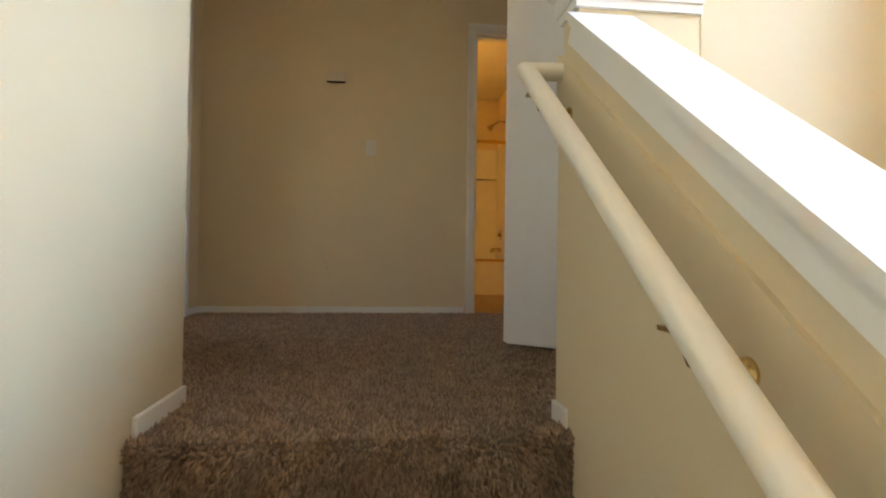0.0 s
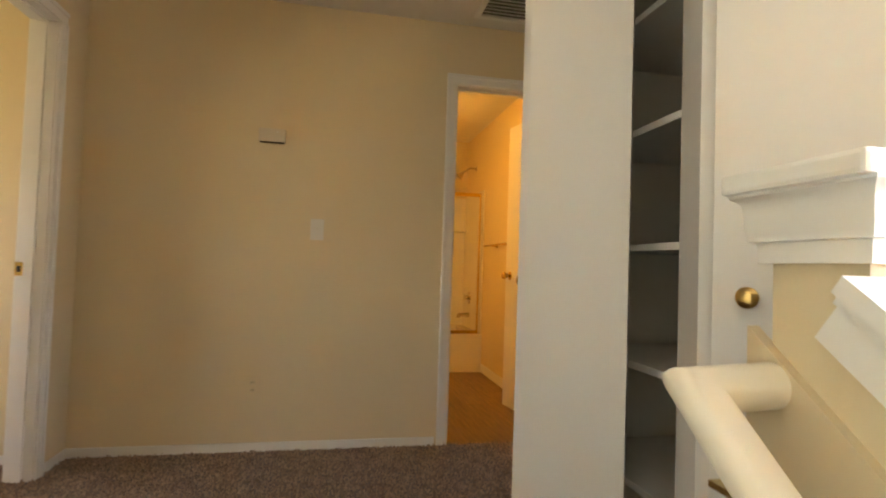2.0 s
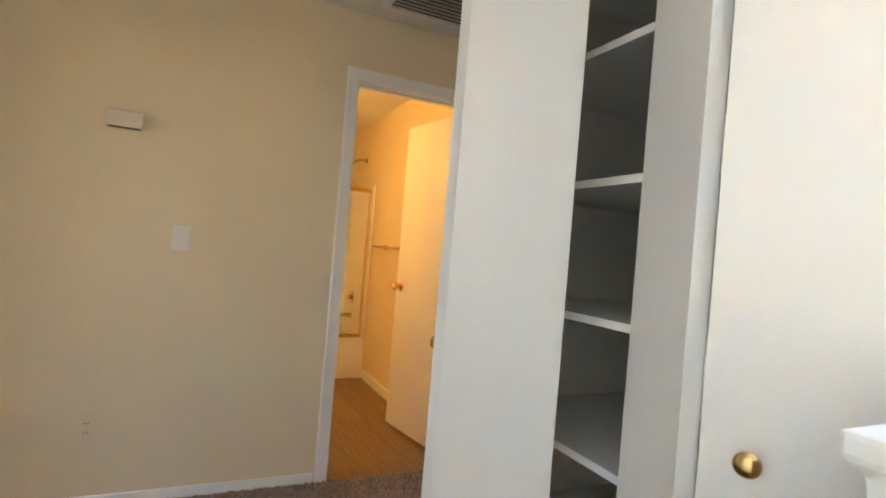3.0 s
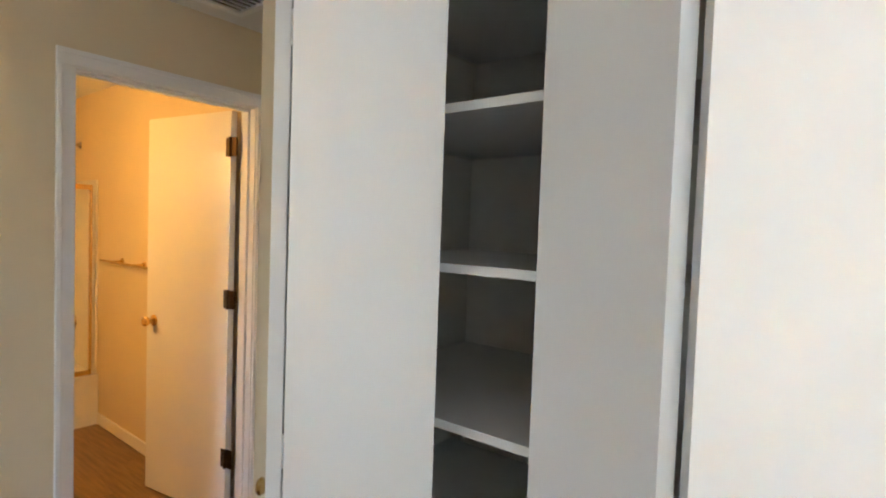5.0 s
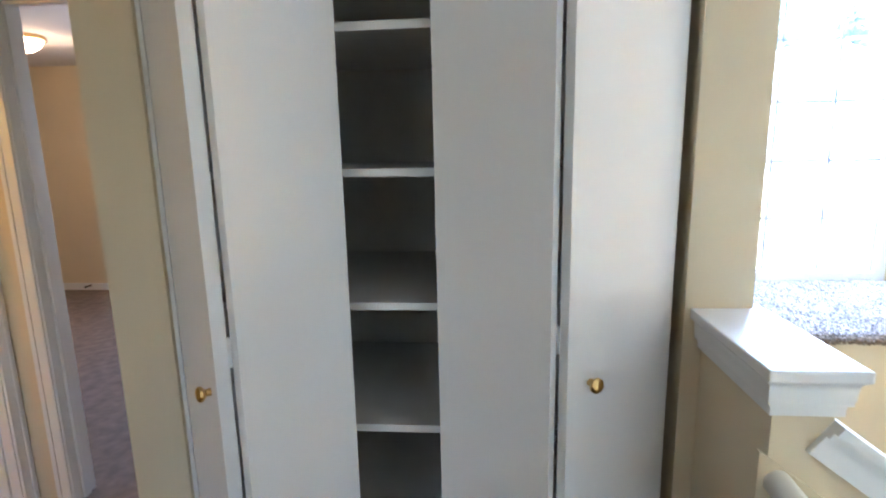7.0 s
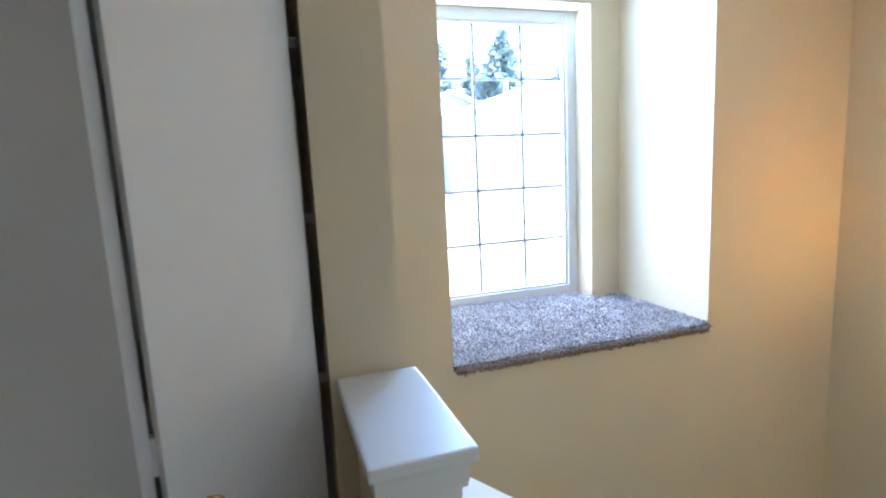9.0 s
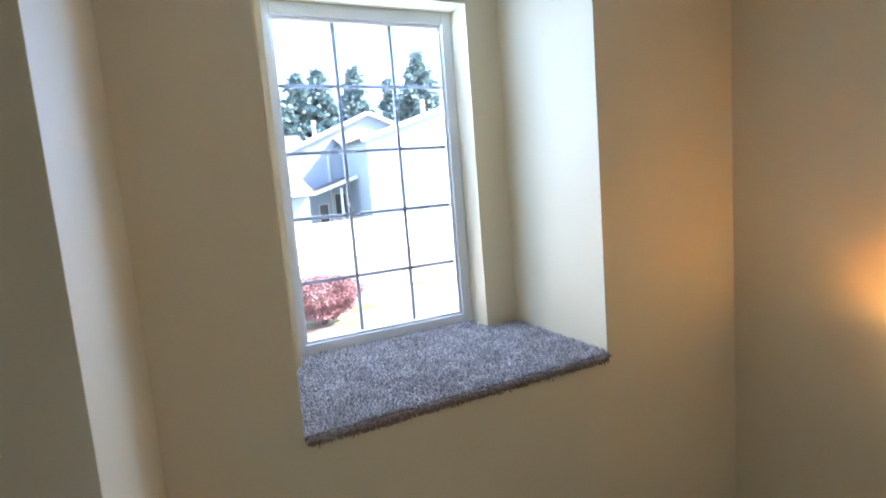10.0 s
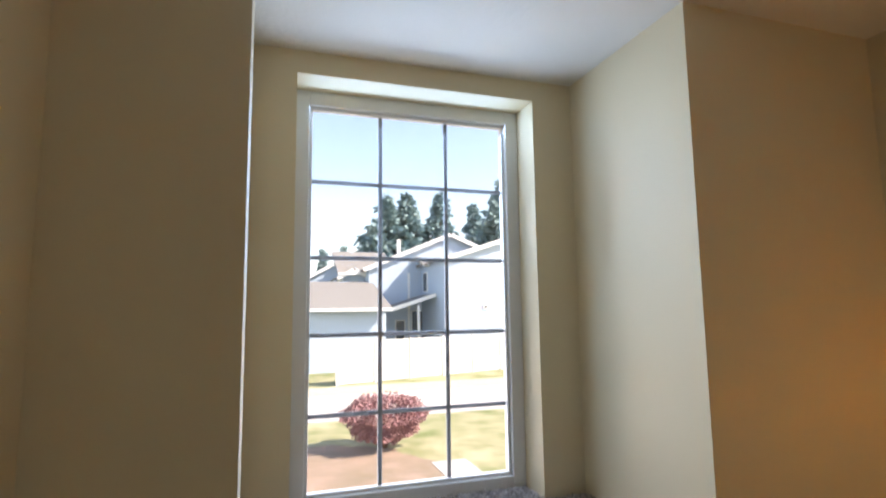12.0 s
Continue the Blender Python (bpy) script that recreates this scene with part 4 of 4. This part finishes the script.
def shrub():
    rng = np.random.default_rng(11)
    t = thing("maple_shrub", "low mounded red-leaved maple shrub in a mulch bed", "shrub", at=(17.2, -3.85, GZ))
    bm = bmesh.new()
    for k in range(7):
        a = k * 0.9
        cyl(bm, (0, 0, 0), (0.45 * math.cos(a), 0.45 * math.sin(a), 0.65 + 0.1 * (k % 3)), 0.05, 0.015, 8)
    part("stems", bm, BARK, t)
    n = 19000
    d = rng.normal(0, 1, (n, 3))
    d /= np.linalg.norm(d, axis=1, keepdims=True)
    lump = 1 + 0.16 * np.sin(d[:, 0] * 7 + 1) * np.sin(d[:, 1] * 6) + 0.1 * np.sin(d[:, 2] * 9)
    r = rng.uniform(0.72, 1.0, n) * lump
    wide = 0.92 + 0.28 * d[:, 2]
    p = np.stack([d[:, 0] * r * wide * 1.05, d[:, 1] * r * wide * 1.15, 0.80 + d[:, 2] * r * np.where(d[:, 2] > 0, 0.56, 0.62)], 1) * 1.14
    keep = (p[:, 2] > 0.12) & (rng.uniform(0, 1, n) < 0.55 + 0.45 * (np.sin(p[:, 0] * 9) * np.sin(p[:, 1] * 8 + p[:, 2] * 7) > -0.3))
    p, d, n = p[keep], d[keep], int(keep.sum())
    w = d + rng.normal(0, 0.5, (n, 3)) + np.array([0, 0, -0.4])
    blades("foliage", p, w, 0.082, REDLEAF, t, rng)


shrub()


def fence():
    t = setting(thing("fence", "pale painted board fence with square posts", "fence", at=(31.6, -4.05, GZ)), "pale painted board fence with square posts", "fence")
    t.rotation_euler.z = 0.283
    run = 2.44
    for i in range(10):
        y = -i * run
        bm = bmesh.new()
        box(bm, -0.05, 0.05, y - 0.05, y + 0.05, 0, 2.56)
        part("post", bm, FENCE, t)
        for k in range(16):
            bm = bmesh.new()
            yy = y - 0.06 - k * 0.1455
            box(bm, 0.012 + 0.004 * (k % 2), 0.035, yy - 0.142, yy, 0.05, 2.42)
            part("board", bm, FENCE, t)
        bm = bmesh.new()
        box(bm, -0.01, 0.05, y - run + 0.05, y - 0.05, 2.42, 2.48)
        part("rail", bm, FENCE, t)


fence()


def gable(bm, x0, x1, y0, y1, z0, eave, peak):
    """Walls of a block whose gable ends face along x."""
    ym = (y0 + y1) / 2
    pr = [(y0, z0), (y1, z0), (y1, eave), (ym, peak), (y0, eave)]
    a = [bm.verts.new((x0, y, z)) for y, z in pr]
    b = [bm.verts.new((x1, y, z)) for y, z in pr]
    for i in range(5):
        bm.faces.new((a[i], a[(i + 1) % 5], b[(i + 1) % 5], b[i]))
    bm.faces.new(a)
    bm.faces.new(b[::-1])


def roof_slope(bm, x0, x1, ya, za, yb, zb, thick=0.16):
    d = Vector((0, yb - ya, zb - za)).normalized()
    nrm = Vector((0, -d.z, d.y))
    if nrm.z < 0:
        nrm = -nrm
    pts = [Vector((0, ya, za)), Vector((0, yb, zb)), Vector((0, yb, zb)) + nrm * thick, Vector((0, ya, za)) + nrm * thick]
    a = [bm.verts.new((x0, p.y, p.z)) for p in pts]
    b = [bm.verts.new((x1, p.y, p.z)) for p in pts]
    for i in range(4):
        bm.faces.new((a[i], a[(i + 1) % 4], b[(i + 1) % 4], b[i]))
    bm.faces.new(a)
    bm.faces.new(b[::-1])


def house(label, at, blocks, lean_tos=(), windows=(), chimneys=(), posts=(), porches=(), walls=(), side_windows=()):
    t = thing("house", label, "house", "houses beyond the fence", at)
    inv = Matrix.Translation((-at[0], -at[1], -at[2]))

    def add(name, bm, mat_, parent=t, lab=""):
        bmesh.ops.transform(bm, matrix=inv, verts=bm.verts)
        return part(name, bm, mat_, parent, lab)

    for x0, x1, y0, y1, eave, peak in blocks:
        bm = bmesh.new()
        gable(bm, x0, x1, y0, y1, GZ, eave, peak)
        add("wall", bm, SIDING)
        ym, o = (y0 + y1) / 2, 0.45
        k = (peak - eave) / ((y1 - y0) / 2)
        for s, ye in ((-1, y0), (1, y1)):
            bm = bmesh.new()
            roof_slope(bm, x0 - 0.4, x1 + 0.4, ym, peak + 0.03, ye + s * o, eave - k * o + 0.03)
            add("roof", bm, SHINGLE)
            bm = bmesh.new()
            roof_slope(bm, x0 - 0.46, x0 - 0.4, ym, peak - 0.12, ye + s * o, eave - k * o - 0.12, 0.33)
            add("fascia", bm, FASCIA)
    for x0, x1, y0, y1, zlow, zhigh in lean_tos:
        bm = bmesh.new()
        pr = [(x0, zlow), (x1, zhigh), (x1, zhigh + 0.16), (x0, zlow + 0.16)]
        a = [bm.verts.new((x, y0, z)) for x, z in pr]
        b = [bm.verts.new((x, y1, z)) for x, z in pr]
        for i in range(4):
            bm.faces.new((a[i], a[(i + 1) % 4], b[(i + 1) % 4], b[i]))
        bm.faces.new(a)
        bm.faces.new(b[::-1])
        add("roof", bm, SHINGLE)
        bm = bmesh.new()
        box(bm, x0 - 0.05, x0, y0, y1, zlow - 0.06, zlow + 0.15)
        add("gutter", bm, FASCIA)
    for x, y0, y1, z0, z1 in windows:
        bm = bmesh.new()
        box(bm, x - 0.06, x + 0.02, y0 - 0.1, y1 + 0.1, z0 - 0.1, z1 + 0.1)
        w = add("window", bm, FASCIA)
        bm = bmesh.new()
        box(bm, x - 0.07, x - 0.055, y0, y1, z0, z1)
        add("pane", bm, DARKGLASS, w)
    for x, y, w, z0, z1, m in chimneys:
        bm = bmesh.new()
        box(bm, x - w / 2, x + w / 2, y - w / 2, y + w / 2, z0, z1)
        add("chimney", bm, m)
    for x, y, z1 in posts:
        bm = bmesh.new()
        box(bm, x - 0.09, x + 0.09, y - 0.09, y + 0.09, GZ, z1)
        add("post", bm, FASCIA)
    for x0, x1, ya, za, yb, zb in porches:
        bm = bmesh.new()
        roof_slope(bm, x0, x1, ya, za, yb, zb)
        add("porch_roof", bm, SHINGLE)
        bm = bmesh.new()
        roof_slope(bm, x0 - 0.06, x0, ya, za - 0.1, yb, zb - 0.1, 0.3)
        add("fascia", bm, FASCIA)
    for x0, x1, y0, y1, z1 in walls:
        bm = bmesh.new()
        box(bm, x0, x1, y0, y1, GZ, z1)
        add("wall", bm, SIDING)
    for x0, x1, y, z0, z1 in side_windows:
        bm = bmesh.new()
        box(bm, x0 - 0.1, x1 + 0.1, y - 0.02, y + 0.06, z0 - 0.1, z1 + 0.1)
        w = add("window", bm, FASCIA)
        bm = bmesh.new()
        box(bm, x0, x1, y + 0.055, y + 0.07, z0, z1)
        add("pane", bm, DARKGLASS, w)
    return t


house("grey-blue two-storey townhouse with a low porch roof", (45, -13, GZ),
      [(45, 57, -22.8, -8.23, 4.95, 8.0), (46.8, 52, -8.2, -6.3, 4.4, 4.9)],
      [(37.4, 45.4, -8.6, -2.6, 1.45, 3.7), (46.3, 51.5, -10.9, -5.8, 4.55, 6.9)],
      [(45, -13.2, -12.0, -0.6, 1.3), (46.8, -7.5, -7.0, 2.7, 3.9), (45, -11.3, -10.6, -1.5, 0.5)],
      [(50, -12.0, 0.32, 6.5, 8.2, FASCIA)],
      [(40.7, -11.4, 1.8), (44.9, -11.7, 4.6)],
      [(40.4, 44.9, -9.2, 1.42, -12.8, 2.55)],
      [(38.2, 44.9, -8.3, -3.0, 1.55)])
house("sunlit pale two-storey townhouse with a broad gable", (38, -21, GZ),
      [(38, 52, -29.1, -12.87, 5.2, 7.8)], [(42.5, 47.5, -13.4, -12.3, 5.05, 6.7)], [(38, -16.05, -15.85, 1.5, 1.7), (38, -25, -23.8, 1.6, 3.0)],
      [(46, -21.4, 0.32, 6.5, 9.4, FASCIA)], (), (), (), [(43.2, 44.2, -12.87, 3.0, 4.5)])
house("distant pale house with a low gable roof", (62, -7, GZ), [(62, 72, -10.4, -4.0, 4.9, 6.7)], (), [(62, -8.0, -7.2, 3.0, 4.2)])

# ---------- cut pile on floors near the eye ----------
def pile(region, pitch, length, z, label, edge=0, mat_=None):
    return tagged(tufts("carpet_pile", region, pitch, length, mat_ or PILE, RNG, z, edge), label, "carpet", kind="stuff")


pile((WINWALL - 0.010, 2.668, AY0 + 0.006, AY1 - 0.006), 0.0074, 0.0150, SILL - 0.003, "shaggy carpet pile on the window seat, greyed as painted sky light", 1900, SEATPILE)


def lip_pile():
    """Darker floor-coloured yarns along the underside of the seat's front edge, as painted shade."""
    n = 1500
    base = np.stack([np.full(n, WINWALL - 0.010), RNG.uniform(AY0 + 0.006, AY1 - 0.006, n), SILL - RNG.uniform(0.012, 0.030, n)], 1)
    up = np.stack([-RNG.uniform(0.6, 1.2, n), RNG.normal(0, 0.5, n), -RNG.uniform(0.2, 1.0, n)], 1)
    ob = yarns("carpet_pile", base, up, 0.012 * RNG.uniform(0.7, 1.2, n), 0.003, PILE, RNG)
    tagged(ob, "brown carpet pile under the window seat edge, darker as painted shade", "carpet", kind="stuff")


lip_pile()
for reg, pitch in (((STAIR_L + 0.004, STAIR_R - 0.016, NOSE - 0.028, 0.9), 0.0080), ((LEFT + 0.004, CLOSET - 0.004, 0.9, FAR - 0.015), 0.0095), ((CLOSET, END - 0.004, 1.56, FAR - 0.015), 0.0105),
                   ((STAIR_R, CLOSET - 0.004, 0.12, 0.9), 0.012), ((LEFT + 0.004, STAIR_L, 0.32, 0.9), 0.012), ((-1.7, LEFT + 0.004, 1.2, 2.465), 0.012)):
    pile(reg, pitch, 0.014, -0.003, "brown cut carpet pile on the floor")


def riser_pile():
    """Pile wrapped over the top nosing and down its riser."""
    n = 7800
    x = RNG.uniform(STAIR_L + 0.004, STAIR_R - 0.016, n)
    z = RNG.uniform(-RISE, -0.001, n)
    ang = np.interp(z, [-RISE, -0.05, 0.0], [-0.9, -0.6, 0.8]) + RNG.normal(0, 0.3, n)
    up = np.stack([RNG.normal(0, 0.3, n), -np.cos(ang), np.sin(ang)], 1)
    base = np.stack([x, np.full(n, NOSE - 0.028), z], 1)
    ob = yarns("carpet_pile", base, up, 0.021 * RNG.uniform(0.7, 1.2, n), 0.0034, PILE, RNG)
    tagged(ob, "brown cut carpet pile hanging over the stair nosing", "carpet", kind="stuff")


riser_pile()


# ---------- planks of the bathroom floor ----------
floor_bath = bpy.data.objects["floor_bathroom"]
plank_mesh = {}
for i in range(10):
    y = FAR - 0.35 * (i % 3)
    while y < 4.55:
        a, b = max(y, FAR + 0.001), min(y + 1.2, 4.55)
        key = round(b - a, 3)
        if b - a > 0.05:
            if key not in plank_mesh:
                bm = bmesh.new()
                box(bm, 0.0008, 0.1492, 0.0008, key - 0.0008, -0.011, -0.004)
                plank_mesh[key] = finish("plank", bm, PLANK, 0.001)
            ob = new("plank", plank_mesh[key])
            ob.location = (0.20 + i * 0.15, a, 0)
            ob.parent = floor_bath
        y += 1.2
